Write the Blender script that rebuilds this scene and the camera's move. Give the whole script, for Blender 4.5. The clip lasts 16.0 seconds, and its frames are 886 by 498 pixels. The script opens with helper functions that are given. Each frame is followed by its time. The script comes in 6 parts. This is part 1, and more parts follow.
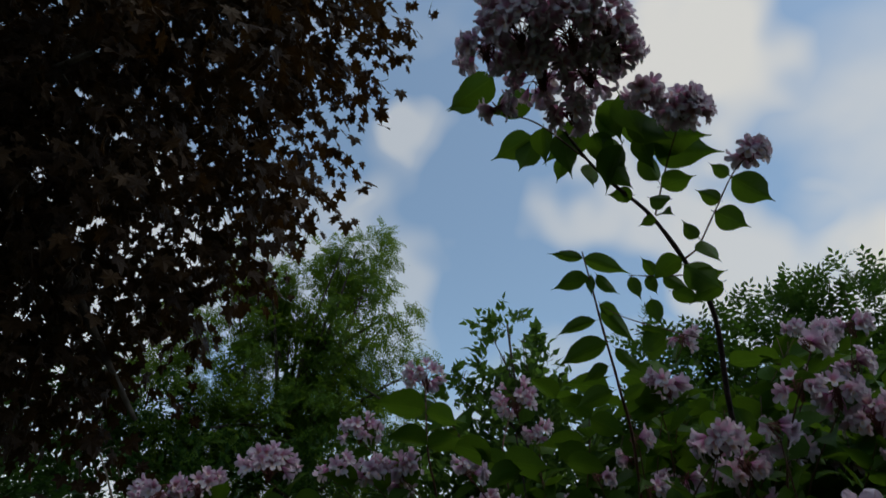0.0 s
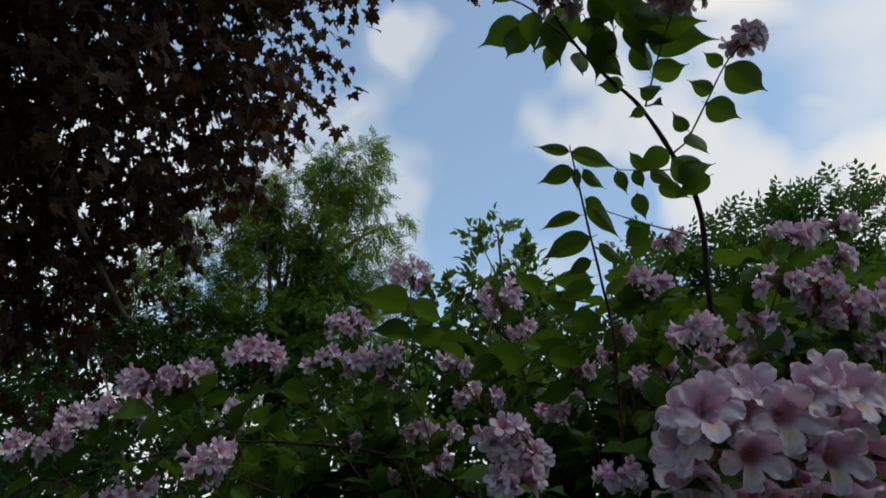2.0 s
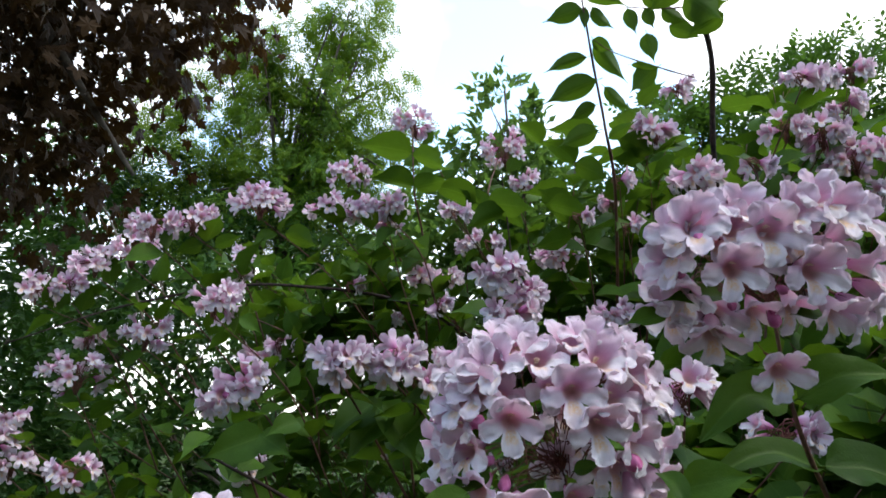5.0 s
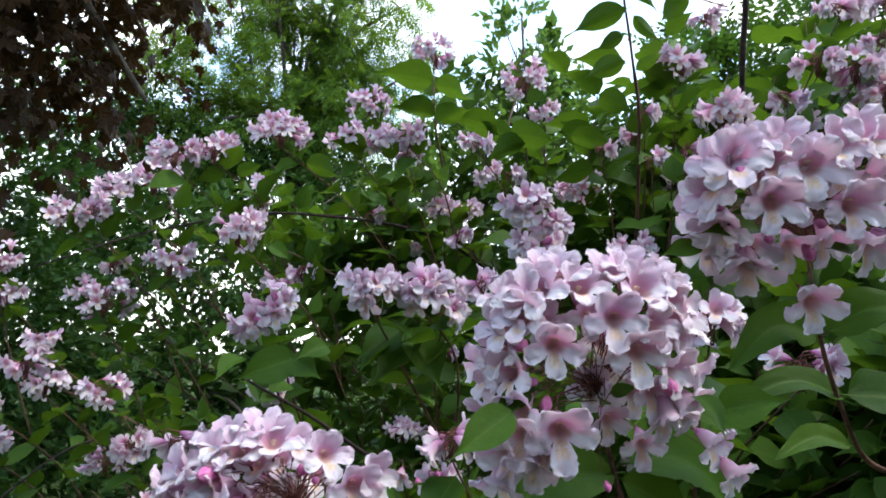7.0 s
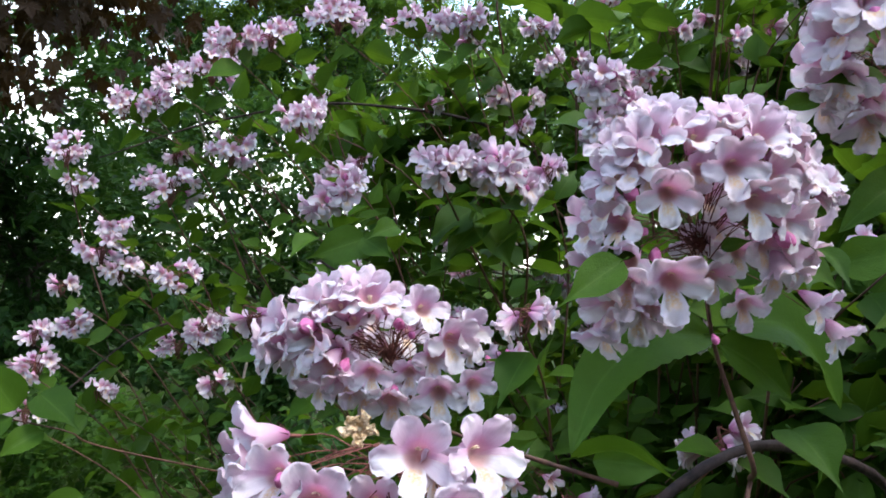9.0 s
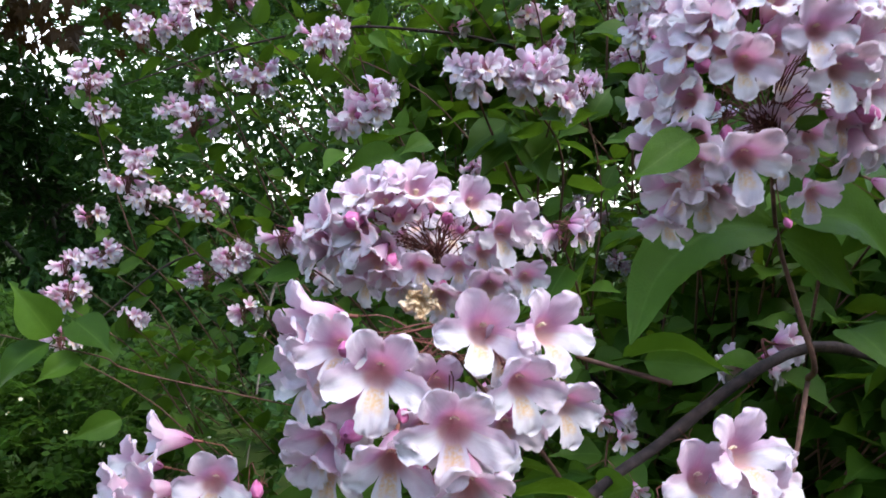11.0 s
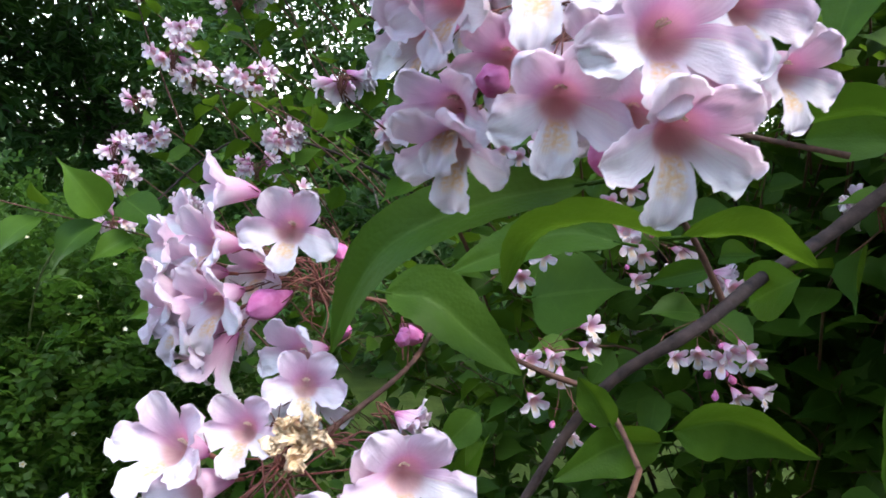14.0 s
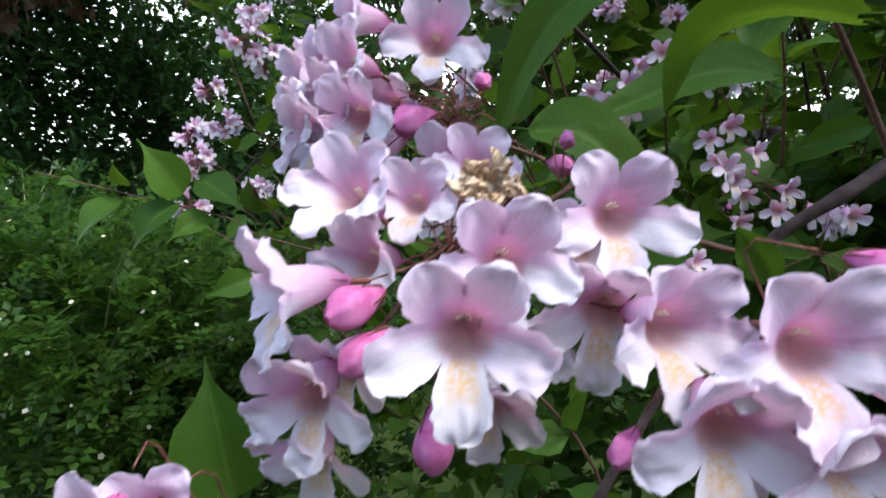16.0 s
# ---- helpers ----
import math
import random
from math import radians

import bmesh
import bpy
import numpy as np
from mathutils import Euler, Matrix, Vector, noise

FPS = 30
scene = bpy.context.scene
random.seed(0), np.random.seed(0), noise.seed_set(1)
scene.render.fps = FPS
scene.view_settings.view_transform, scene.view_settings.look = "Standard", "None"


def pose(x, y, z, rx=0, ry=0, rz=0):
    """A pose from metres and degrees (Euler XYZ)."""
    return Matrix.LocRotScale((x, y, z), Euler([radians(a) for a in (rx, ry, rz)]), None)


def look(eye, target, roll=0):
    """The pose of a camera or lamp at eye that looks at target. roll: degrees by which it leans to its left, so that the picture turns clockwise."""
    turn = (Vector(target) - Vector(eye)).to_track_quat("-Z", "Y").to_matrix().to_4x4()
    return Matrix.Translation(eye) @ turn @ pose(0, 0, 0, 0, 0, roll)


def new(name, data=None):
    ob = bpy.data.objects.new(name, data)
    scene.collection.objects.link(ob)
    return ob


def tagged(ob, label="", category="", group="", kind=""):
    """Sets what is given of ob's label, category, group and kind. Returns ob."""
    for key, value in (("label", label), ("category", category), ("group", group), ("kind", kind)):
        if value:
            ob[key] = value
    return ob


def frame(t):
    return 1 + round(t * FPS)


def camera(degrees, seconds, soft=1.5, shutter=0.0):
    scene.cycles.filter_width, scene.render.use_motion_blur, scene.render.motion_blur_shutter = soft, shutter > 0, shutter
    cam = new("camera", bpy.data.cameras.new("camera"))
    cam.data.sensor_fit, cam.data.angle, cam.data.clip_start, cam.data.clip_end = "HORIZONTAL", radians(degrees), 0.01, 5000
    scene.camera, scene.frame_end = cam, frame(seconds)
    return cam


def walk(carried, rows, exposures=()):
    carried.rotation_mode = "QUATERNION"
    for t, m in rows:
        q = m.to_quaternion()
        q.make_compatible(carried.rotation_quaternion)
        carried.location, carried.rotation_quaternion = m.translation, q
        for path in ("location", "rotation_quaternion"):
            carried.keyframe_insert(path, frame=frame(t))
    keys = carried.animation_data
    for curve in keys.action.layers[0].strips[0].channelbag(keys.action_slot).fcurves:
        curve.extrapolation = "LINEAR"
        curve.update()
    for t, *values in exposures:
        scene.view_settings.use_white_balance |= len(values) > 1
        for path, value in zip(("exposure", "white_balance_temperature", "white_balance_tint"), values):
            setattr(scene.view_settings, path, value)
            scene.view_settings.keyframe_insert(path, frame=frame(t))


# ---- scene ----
cam = camera(64.6, 16.0, soft=1.6, shutter=0.5)
METRES, EYE, TILT, LEAN, TURN = 0.38, 1.55, 33.0, 0.0, 0.0
ROWS = [
    (0.0, 0.0, 0.0, 0.0, -0.0, 0.0, -0.0),
    (0.5, 0.0196, 0.0072, -0.0144, -0.12, -2.08, 0.26),
    (1.0, 0.0221, 0.028, -0.0469, -0.5, -3.87, -0.44),
    (1.5, 0.0351, 0.0382, -0.0808, -0.76, -5.22, -0.9),
    (2.0, 0.0323, 0.0264, -0.0766, -0.54, -7.06, -0.72),
    (2.5, 0.0321, 0.0177, -0.07, -0.15, -9.7, -0.77),
    (3.0, 0.0338, 0.0078, -0.0618, -0.12, -11.34, -0.83),
    (3.5, 0.0412, 0.001, -0.0579, -0.19, -13.49, -0.89),
    (4.0, 0.0508, 0.0092, -0.086, -0.04, -15.37, -0.69),
    (6.5, 0.0268, 0.0079, -0.1437, 0.33, -22.51, -1.51),
    (7.0, 0.0066, -0.01, -0.1267, 1.05, -24.06, -1.43),
    (7.5, -0.0098, -0.0199, -0.1355, 1.96, -26.42, -1.3),
    (8.0, -0.0171, -0.0106, -0.1703, 2.73, -28.34, -1.07),
    (8.5, -0.0383, -0.0078, -0.1996, 3.71, -30.03, -0.4),
    (9.0, -0.0603, -0.0231, -0.1957, 4.42, -31.78, -0.01),
    (11.5, -0.1135, -0.0388, -0.2932, 5.76, -37.78, 1.6),
    (12.0, -0.1331, -0.0509, -0.3211, 6.3, -39.16, 2.07),
    (12.5, -0.1487, -0.035, -0.3909, 6.95, -40.21, 2.55),
    (13.0, -0.1577, -0.0166, -0.461, 7.37, -41.59, 3.07),
    (13.5, -0.1707, 0.003, -0.5257, 7.67, -42.43, 3.66),
    (14.0, -0.1831, -0.0235, -0.5277, 8.01, -42.29, 3.74),
    (14.5, -0.2141, -0.042, -0.5582, 8.21, -41.37, 4.17),
    (15.0, -0.2281, -0.0419, -0.6229, 8.74, -41.36, 5.75),
    (15.5, -0.2408, -0.0656, -0.6496, 9.7, -40.86, 7.0),
    (16.0, -0.2633, -0.1057, -0.666, 10.54, -40.72, 7.38),
]
EXPOSURES = [(0.0, -0.81, 6800, 8), (1.5, -0.59, 6850, 10), (3.0, 0.07, 7000, 10), (4.0, 0.81, 6950, 10), (6.5, 1.63, 6800, 10), (8.0, 1.73, 6780, 10), (9.0, 1.86, 6780, 10), (11.5, 1.89, 6700, 13), (12.5, 1.59, 6650, 13), (13.0, 1.55, 6550, 14), (13.5, 1.94, 6650, 13), (14.0, 2.17, 6700, 12), (15.0, 2.38, 6650, 12), (15.5, 2.37, 6550, 13), (16.0, 1.88, 6450, 15)]
walk(cam, [(t, pose(0, 0, EYE, TILT, LEAN, TURN) @ pose(METRES * x, METRES * y, METRES * z, 90 + pitch, roll, yaw)) for t, x, y, z, yaw, pitch, roll in ROWS], EXPOSURES)

# ---- world and sun ----
CLOUD_SEED = 3.3
CLOUD_BANKS = [((-0.07, 0.69, 0.72), 10.0, 0.6), ((0.16, 0.785, 0.60), 13.0, 0.65), ((0.24, 0.81, 0.54), 13.0, 0.7), ((0.49, 0.60, 0.64), 16.0, 1.0), ((0.43, 0.76, 0.48), 15.0, 0.8),
               ((0.56, 0.67, 0.50), 14.0, 0.7), ((-0.17, 0.79, 0.60), 13.0, 0.4), ((-0.08, 0.88, 0.47), 15.0, 0.5), ((-0.5, 0.7, 0.5), 20.0, 0.7)]
SUN_ELEVATION, SUN_AZIMUTH = 60.0, 115.0     # degrees; azimuth clockwise from +y


def make_world():
    world = bpy.data.worlds.new("sky")
    world.use_nodes = True
    scene.world = world
    nodes, links = world.node_tree.nodes, world.node_tree.links
    nodes.clear()
    sky = nodes.new("ShaderNodeTexSky")
    sky.sky_type, sky.sun_disc = "NISHITA", False
    sky.sun_elevation, sky.sun_rotation = radians(SUN_ELEVATION), radians(SUN_AZIMUTH)
    coord = nodes.new("ShaderNodeTexCoord")
    parts = nodes.new("ShaderNodeSeparateXYZ")
    links.new(coord.outputs["Generated"], parts.inputs[0])
    up = nodes.new("ShaderNodeMath")
    up.operation, up.inputs[1].default_value = "MAXIMUM", 0.0
    links.new(parts.outputs[2], up.inputs[0])
    lift = nodes.new("ShaderNodeMath")
    lift.operation, lift.inputs[1].default_value = "ADD", 0.25
    links.new(up.outputs[0], lift.inputs[0])
    flat = nodes.new("ShaderNodeCombineXYZ")
    for k in (0, 1):
        ratio = nodes.new("ShaderNodeMath")
        ratio.operation = "DIVIDE"
        links.new(parts.outputs[k], ratio.inputs[0])
        links.new(lift.outputs[0], ratio.inputs[1])
        links.new(ratio.outputs[0], flat.inputs[k])
    flat.inputs[2].default_value = CLOUD_SEED
    clouds = nodes.new("ShaderNodeTexNoise")
    clouds.inputs["Scale"].default_value, clouds.inputs["Detail"].default_value = 2.1, 4.0
    clouds.inputs["Roughness"].default_value = 0.45
    links.new(flat.outputs[0], clouds.inputs["Vector"])
    ramp = nodes.new("ShaderNodeValToRGB")
    ramp.color_ramp.elements[0].position, ramp.color_ramp.elements[0].color = 0.54, (0.06, 0.06, 0.06, 1)
    ramp.color_ramp.elements[1].position, ramp.color_ramp.elements[1].color = 0.78, (0.8, 0.8, 0.8, 1)
    links.new(clouds.outputs["Fac"], ramp.inputs[0])
    haze = nodes.new("ShaderNodeMapRange")
    haze.interpolation_type = "SMOOTHSTEP"
    haze.inputs["From Min"].default_value, haze.inputs["From Max"].default_value = 0.42, 0.16
    haze.inputs["To Min"].default_value, haze.inputs["To Max"].default_value = 0.0, 0.85
    links.new(up.outputs[0], haze.inputs["Value"])
    # cumulus banks: direction, angular radius in degrees, thickness
    banks = None
    torn = nodes.new("ShaderNodeTexNoise")
    torn.inputs["Scale"].default_value, torn.inputs["Detail"].default_value = 3.0, 3.0
    links.new(coord.outputs["Generated"], torn.inputs["Vector"])
    shift = nodes.new("ShaderNodeVectorMath")
    shift.operation, shift.inputs[1].default_value, shift.inputs[2].default_value = "MULTIPLY_ADD", (0.30, 0.30, 0.30), (-0.15, -0.15, -0.15)
    links.new(torn.outputs["Color"], shift.inputs[0])
    moved = nodes.new("ShaderNodeVectorMath")
    links.new(coord.outputs["Generated"], moved.inputs[0])
    links.new(shift.outputs[0], moved.inputs[1])
    for way, size, thick in CLOUD_BANKS:
        near = nodes.new("ShaderNodeVectorMath")
        near.operation, near.inputs[1].default_value = "DOT_PRODUCT", Vector(way).normalized()
        links.new(moved.outputs[0], near.inputs[0])
        puff = nodes.new("ShaderNodeMapRange")
        puff.interpolation_type = "SMOOTHSTEP"
        puff.inputs["From Min"].default_value, puff.inputs["From Max"].default_value = math.cos(radians(size)), 1.0
        puff.inputs["To Min"].default_value, puff.inputs["To Max"].default_value = 0.0, thick
        links.new(near.outputs["Value"], puff.inputs["Value"])
        if banks is None:
            banks = puff.outputs[0]
        else:
            most = nodes.new("ShaderNodeMath")
            most.operation = "MAXIMUM"
            links.new(banks, most.inputs[0])
            links.new(puff.outputs[0], most.inputs[1])
            banks = most.outputs[0]
    veil = nodes.new("ShaderNodeMath")
    veil.operation = "MAXIMUM"
    links.new(ramp.outputs[0], veil.inputs[0])
    links.new(banks, veil.inputs[1])
    cover = nodes.new("ShaderNodeMath")
    cover.operation = "MAXIMUM"
    links.new(veil.outputs[0], cover.inputs[0])
    links.new(haze.outputs[0], cover.inputs[1])
    mix = nodes.new("ShaderNodeMixRGB")
    mix.inputs[2].default_value = (8.6, 8.75, 8.9, 1)
    links.new(cover.outputs[0], mix.inputs[0])
    deep = nodes.new("ShaderNodeMixRGB")
    deep.blend_type, deep.inputs[0].default_value, deep.inputs[2].default_value = "MULTIPLY", 1.0, (2.0, 2.25, 2.18, 1)
    links.new(sky.outputs[0], deep.inputs[1])
    links.new(deep.outputs[0], mix.inputs[1])
    light = nodes.new("ShaderNodeBackground")
    light.inputs[1].default_value = 0.13
    out = nodes.new("ShaderNodeOutputWorld")
    links.new(mix.outputs[0], light.inputs[0])
    links.new(light.outputs[0], out.inputs[0])


make_world()
sun = new("sun", bpy.data.lights.new("sun", "SUN"))
sun.data.energy, sun.data.angle, sun.data.color = 1.1, radians(20), (1.0, 0.965, 0.92)
az, el = radians(SUN_AZIMUTH), radians(SUN_ELEVATION)
sun.matrix_world = look((math.sin(az) * math.cos(el) * 30, math.cos(az) * math.cos(el) * 30, math.sin(el) * 30), (0, 0, 0))


# ---- materials ----
def material(name):
    m = bpy.data.materials.new(name)
    m.use_nodes = True
    nodes = m.node_tree.nodes
    return m, nodes, m.node_tree.links, nodes["Principled BSDF"], nodes["Material Output"]


def ramp_node(nodes, stops):
    node = nodes.new("ShaderNodeValToRGB")
    ramp = node.color_ramp
    while len(ramp.elements) < len(stops):
        ramp.elements.new(0.5)
    for e, (p, c) in zip(ramp.elements, stops):
        e.position, e.color = p, (*c, 1)
    return node


def noise_node(nodes, links, scale, detail=4.0, vector=None, rough=0.55):
    node = nodes.new("ShaderNodeTexNoise")
    node.inputs["Scale"].default_value, node.inputs["Detail"].default_value, node.inputs["Roughness"].default_value = scale, detail, rough
    if vector is None:
        vector = nodes.new("ShaderNodeTexCoord").outputs["Object"]
    links.new(vector, node.inputs["Vector"])
    return node


def math_node(nodes, links, op, a, b=0.0, clamp=False):
    node = nodes.new("ShaderNodeMath")
    node.operation, node.use_clamp = op, clamp
    for k, v in enumerate((a, b)):
        if isinstance(v, (int, float)):
            node.inputs[k].default_value = v
        else:
            links.new(v, node.inputs[k])
    return node.outputs[0]


def mix_colour(nodes, links, fac, a, b, kind="MIX"):
    node = nodes.new("ShaderNodeMixRGB")
    node.blend_type = kind
    for k, v in enumerate((fac, a, b)):
        if isinstance(v, (int, float)):
            node.inputs[k].default_value = v
        elif isinstance(v, tuple):
            node.inputs[k].default_value = (*v, 1)
        else:
            links.new(v, node.inputs[k])
    return node.outputs[0]


def thin(nodes, links, bsdf, out, colour, share):
    """Lets light through a leaf or petal."""
    glow = nodes.new("ShaderNodeBsdfTranslucent")
    links.new(colour, glow.inputs[0])
    blend = nodes.new("ShaderNodeMixShader")
    blend.inputs[0].default_value = share
    links.new(bsdf.outputs[0], blend.inputs[1])
    links.new(glow.outputs[0], blend.inputs[2])
    links.new(blend.outputs[0], out.inputs[0])


def leaf_material(name, dark, light, through_colour, share=0.35, rough=0.45, veins=True, scale=60):
    m, nodes, links, bsdf, out = material(name)
    geo = nodes.new("ShaderNodeNewGeometry")
    info = nodes.new("ShaderNodeObjectInfo")
    chance = math_node(nodes, links, "FRACT", math_node(nodes, links, "ADD", geo.outputs["Random Per Island"], info.outputs["Random"]))
    colour = mix_colour(nodes, links, chance, dark, light)
    mottle = noise_node(nodes, links, scale)
    colour = mix_colour(nodes, links, 0.45, colour, ramp_node_colour(nodes, links, mottle.outputs["Fac"], [(0.3, (0.55, 0.6, 0.5)), (0.7, (1.0, 1.0, 1.0))]), "MULTIPLY")
    height = mottle.outputs["Fac"]
    if veins:
        uv = nodes.new("ShaderNodeUVMap")
        part_uv = nodes.new("ShaderNodeSeparateXYZ")
        links.new(uv.outputs[0], part_uv.inputs[0])
        side = math_node(nodes, links, "ABSOLUTE", math_node(nodes, links, "SUBTRACT", part_uv.outputs[0], 0.5))
        rib = math_node(nodes, links, "LESS_THAN", side, 0.022)
        run = math_node(nodes, links, "SUBTRACT", math_node(nodes, links, "MULTIPLY", part_uv.outputs[1], 5.5), math_node(nodes, links, "MULTIPLY", side, 3.6))
        waver = noise_node(nodes, links, 5.0, 2.0, uv.outputs[0])
        run = math_node(nodes, links, "ADD", run, math_node(nodes, links, "MULTIPLY", waver.outputs["Fac"], 1.1))
        wave = math_node(nodes, links, "ABSOLUTE", math_node(nodes, links, "SUBTRACT", math_node(nodes, links, "FRACT", run), 0.5))
        fine = math_node(nodes, links, "LESS_THAN", wave, 0.035)
        vein = math_node(nodes, links, "MAXIMUM", rib, math_node(nodes, links, "MULTIPLY", fine, 0.28))
        colour = mix_colour(nodes, links, math_node(nodes, links, "MULTIPLY", vein, 0.2), colour, (0.12, 0.2, 0.04))
        cells = nodes.new("ShaderNodeTexVoronoi")
        cells.inputs["Scale"].default_value = 700.0
        tile = nodes.new("ShaderNodeTexCoord")
        links.new(tile.outputs["Object"], cells.inputs["Vector"])
        height = math_node(nodes, links, "ADD", math_node(nodes, links, "MULTIPLY", height, 0.6), math_node(nodes, links, "MULTIPLY", wave, 0.35))
        height = math_node(nodes, links, "SUBTRACT", height, math_node(nodes, links, "MULTIPLY", cells.outputs["Distance"], 0.4))
    bump = nodes.new("ShaderNodeBump")
    bump.inputs["Strength"].default_value, bump.inputs["Distance"].default_value = 0.3, 0.0012
    links.new(height, bump.inputs["Height"])
    links.new(bump.outputs[0], bsdf.inputs["Normal"])
    links.new(colour, bsdf.inputs["Base Color"])
    bsdf.inputs["Roughness"].default_value, bsdf.inputs["Specular IOR Level"].default_value = rough, 0.08
    lit = mix_colour(nodes, links, 0.75, colour, through_colour)
    thin(nodes, links, bsdf, out, lit, share)
    return m


def ramp_node_colour(nodes, links, value, stops):
    node = ramp_node(nodes, stops)
    links.new(value, node.inputs[0])
    return node.outputs[0]


def petal_material(name, inner):
    """UV: x is the turn round the flower (0.25 up, 0.75 down), y runs from the stalk to the rim."""
    m, nodes, links, bsdf, out = material(name)
    uv = nodes.new("ShaderNodeUVMap")
    place = nodes.new("ShaderNodeSeparateXYZ")
    links.new(uv.outputs[0], place.inputs[0])
    turn, along = place.outputs[0], place.outputs[1]
    info = nodes.new("ShaderNodeObjectInfo")
    geo = nodes.new("ShaderNodeNewGeometry")
    chance = math_node(nodes, links, "FRACT", math_node(nodes, links, "ADD", geo.outputs["Random Per Island"], info.outputs["Random"]))
    down = math_node(nodes, links, "MULTIPLY", math_node(nodes, links, "SINE", math_node(nodes, links, "MULTIPLY", turn, 6.28318)), -1.0)
    lower = ramp_node_colour(nodes, links, math_node(nodes, links, "ADD", math_node(nodes, links, "MULTIPLY", down, 0.5), 0.5), [(0.44, (0, 0, 0)), (0.6, (1, 1, 1))])
    if inner:
        upper_colour = ramp_node_colour(nodes, links, along, [(0.05, (0.72, 0.47, 0.41)), (0.36, (0.77, 0.46, 0.53)), (0.58, (0.77, 0.47, 0.63)), (0.68, (0.84, 0.63, 0.75)), (0.84, (0.88, 0.76, 0.83)), (1.0, (0.89, 0.84, 0.88))])
        lower_colour = ramp_node_colour(nodes, links, along, [(0.05, (0.72, 0.44, 0.38)), (0.40, (0.80, 0.58, 0.54)), (0.55, (0.86, 0.77, 0.76)), (0.64, (0.90, 0.89, 0.90))])
        colour = mix_colour(nodes, links, lower, upper_colour, lower_colour)
        # orange net on the middle lower lobe
        middle = ramp_node_colour(nodes, links, down, [(0.88, (0, 0, 0)), (0.95, (1, 1, 1))])
        reach = ramp_node_colour(nodes, links, along, [(0.42, (0, 0, 0)), (0.54, (1, 1, 1)), (0.74, (1, 1, 1)), (0.84, (0, 0, 0))])
        net = noise_node(nodes, links, 30.0, 3.0, uv.outputs[0])
        net_on = ramp_node_colour(nodes, links, net.outputs["Fac"], [(0.30, (0, 0, 0)), (0.60, (1, 1, 1))])
        spot = math_node(nodes, links, "MULTIPLY", math_node(nodes, links, "MULTIPLY", middle, reach), net_on)
        colour = mix_colour(nodes, links, math_node(nodes, links, "MULTIPLY", spot, 0.75), colour, (0.90, 0.60, 0.22))
    else:
        upper_colour = ramp_node_colour(nodes, links, along, [(0.05, (0.62, 0.22, 0.44)), (0.30, (0.79, 0.50, 0.66)), (0.60, (0.86, 0.70, 0.79)), (1.0, (0.89, 0.83, 0.87))])
        lower_colour = ramp_node_colour(nodes, links, along, [(0.05, (0.64, 0.26, 0.48)), (0.35, (0.82, 0.58, 0.71)), (0.64, (0.89, 0.86, 0.88))])
        colour = mix_colour(nodes, links, lower, upper_colour, lower_colour)
    fade = ramp_node_colour(nodes, links, chance, [(0.0, (0.82, 0.68, 0.75)), (0.5, (0.83, 0.78, 0.80)), (1.0, (0.87, 0.85, 0.84))])
    colour = mix_colour(nodes, links, 0.7, colour, fade, "MULTIPLY")
    stretch = nodes.new("ShaderNodeVectorMath")
    stretch.operation, stretch.inputs[1].default_value = "MULTIPLY", (120.0, 4.0, 1.0)
    links.new(uv.outputs[0], stretch.inputs[0])
    streak = noise_node(nodes, links, 1.0, 3.0, stretch.outputs[0])
    colour = mix_colour(nodes, links, 0.34, colour, ramp_node_colour(nodes, links, streak.outputs["Fac"], [(0.35, (0.86, 0.72, 0.82)), (0.58, (1, 1, 1))]), "MULTIPLY")
    crinkle = noise_node(nodes, links, 500.0, 4.0)
    bump = nodes.new("ShaderNodeBump")
    bump.inputs["Strength"].default_value, bump.inputs["Distance"].default_value = 0.5, 0.0007
    links.new(math_node(nodes, links, "ADD", crinkle.outputs["Fac"], streak.outputs["Fac"]), bump.inputs["Height"])
    links.new(bump.outputs[0], bsdf.inputs["Normal"])
    links.new(colour, bsdf.inputs["Base Color"])
    bsdf.inputs["Roughness"].default_value, bsdf.inputs["Specular IOR Level"].default_value = 0.7, 0.15
    thin(nodes, links, bsdf, out, colour, 0.55)
    return m


def plain_material(name, a, b, scale, rough=0.7, bump_depth=0.001, share=0.0):
    m, nodes, links, bsdf, out = material(name)
    grain = noise_node(nodes, links, scale)
    large = noise_node(nodes, links, scale * 0.13)
    mixed = math_node(nodes, links, "ADD", math_node(nodes, links, "MULTIPLY", grain.outputs["Fac"], 0.6), math_node(nodes, links, "MULTIPLY", large.outputs["Fac"], 0.4))
    colour = ramp_node_colour(nodes, links, mixed, [(0.35, a), (0.65, b)])
    links.new(colour, bsdf.inputs["Base Color"])
    bsdf.inputs["Roughness"].default_value, bsdf.inputs["Specular IOR Level"].default_value = rough, 0.25
    bump = nodes.new("ShaderNodeBump")
    bump.inputs["Strength"].default_value, bump.inputs["Distance"].default_value = 0.5, bump_depth
    links.new(grain.outputs["Fac"], bump.inputs["Height"])
    links.new(bump.outputs[0], bsdf.inputs["Normal"])
    if share:
        thin(nodes, links, bsdf, out, colour, share)
    return m


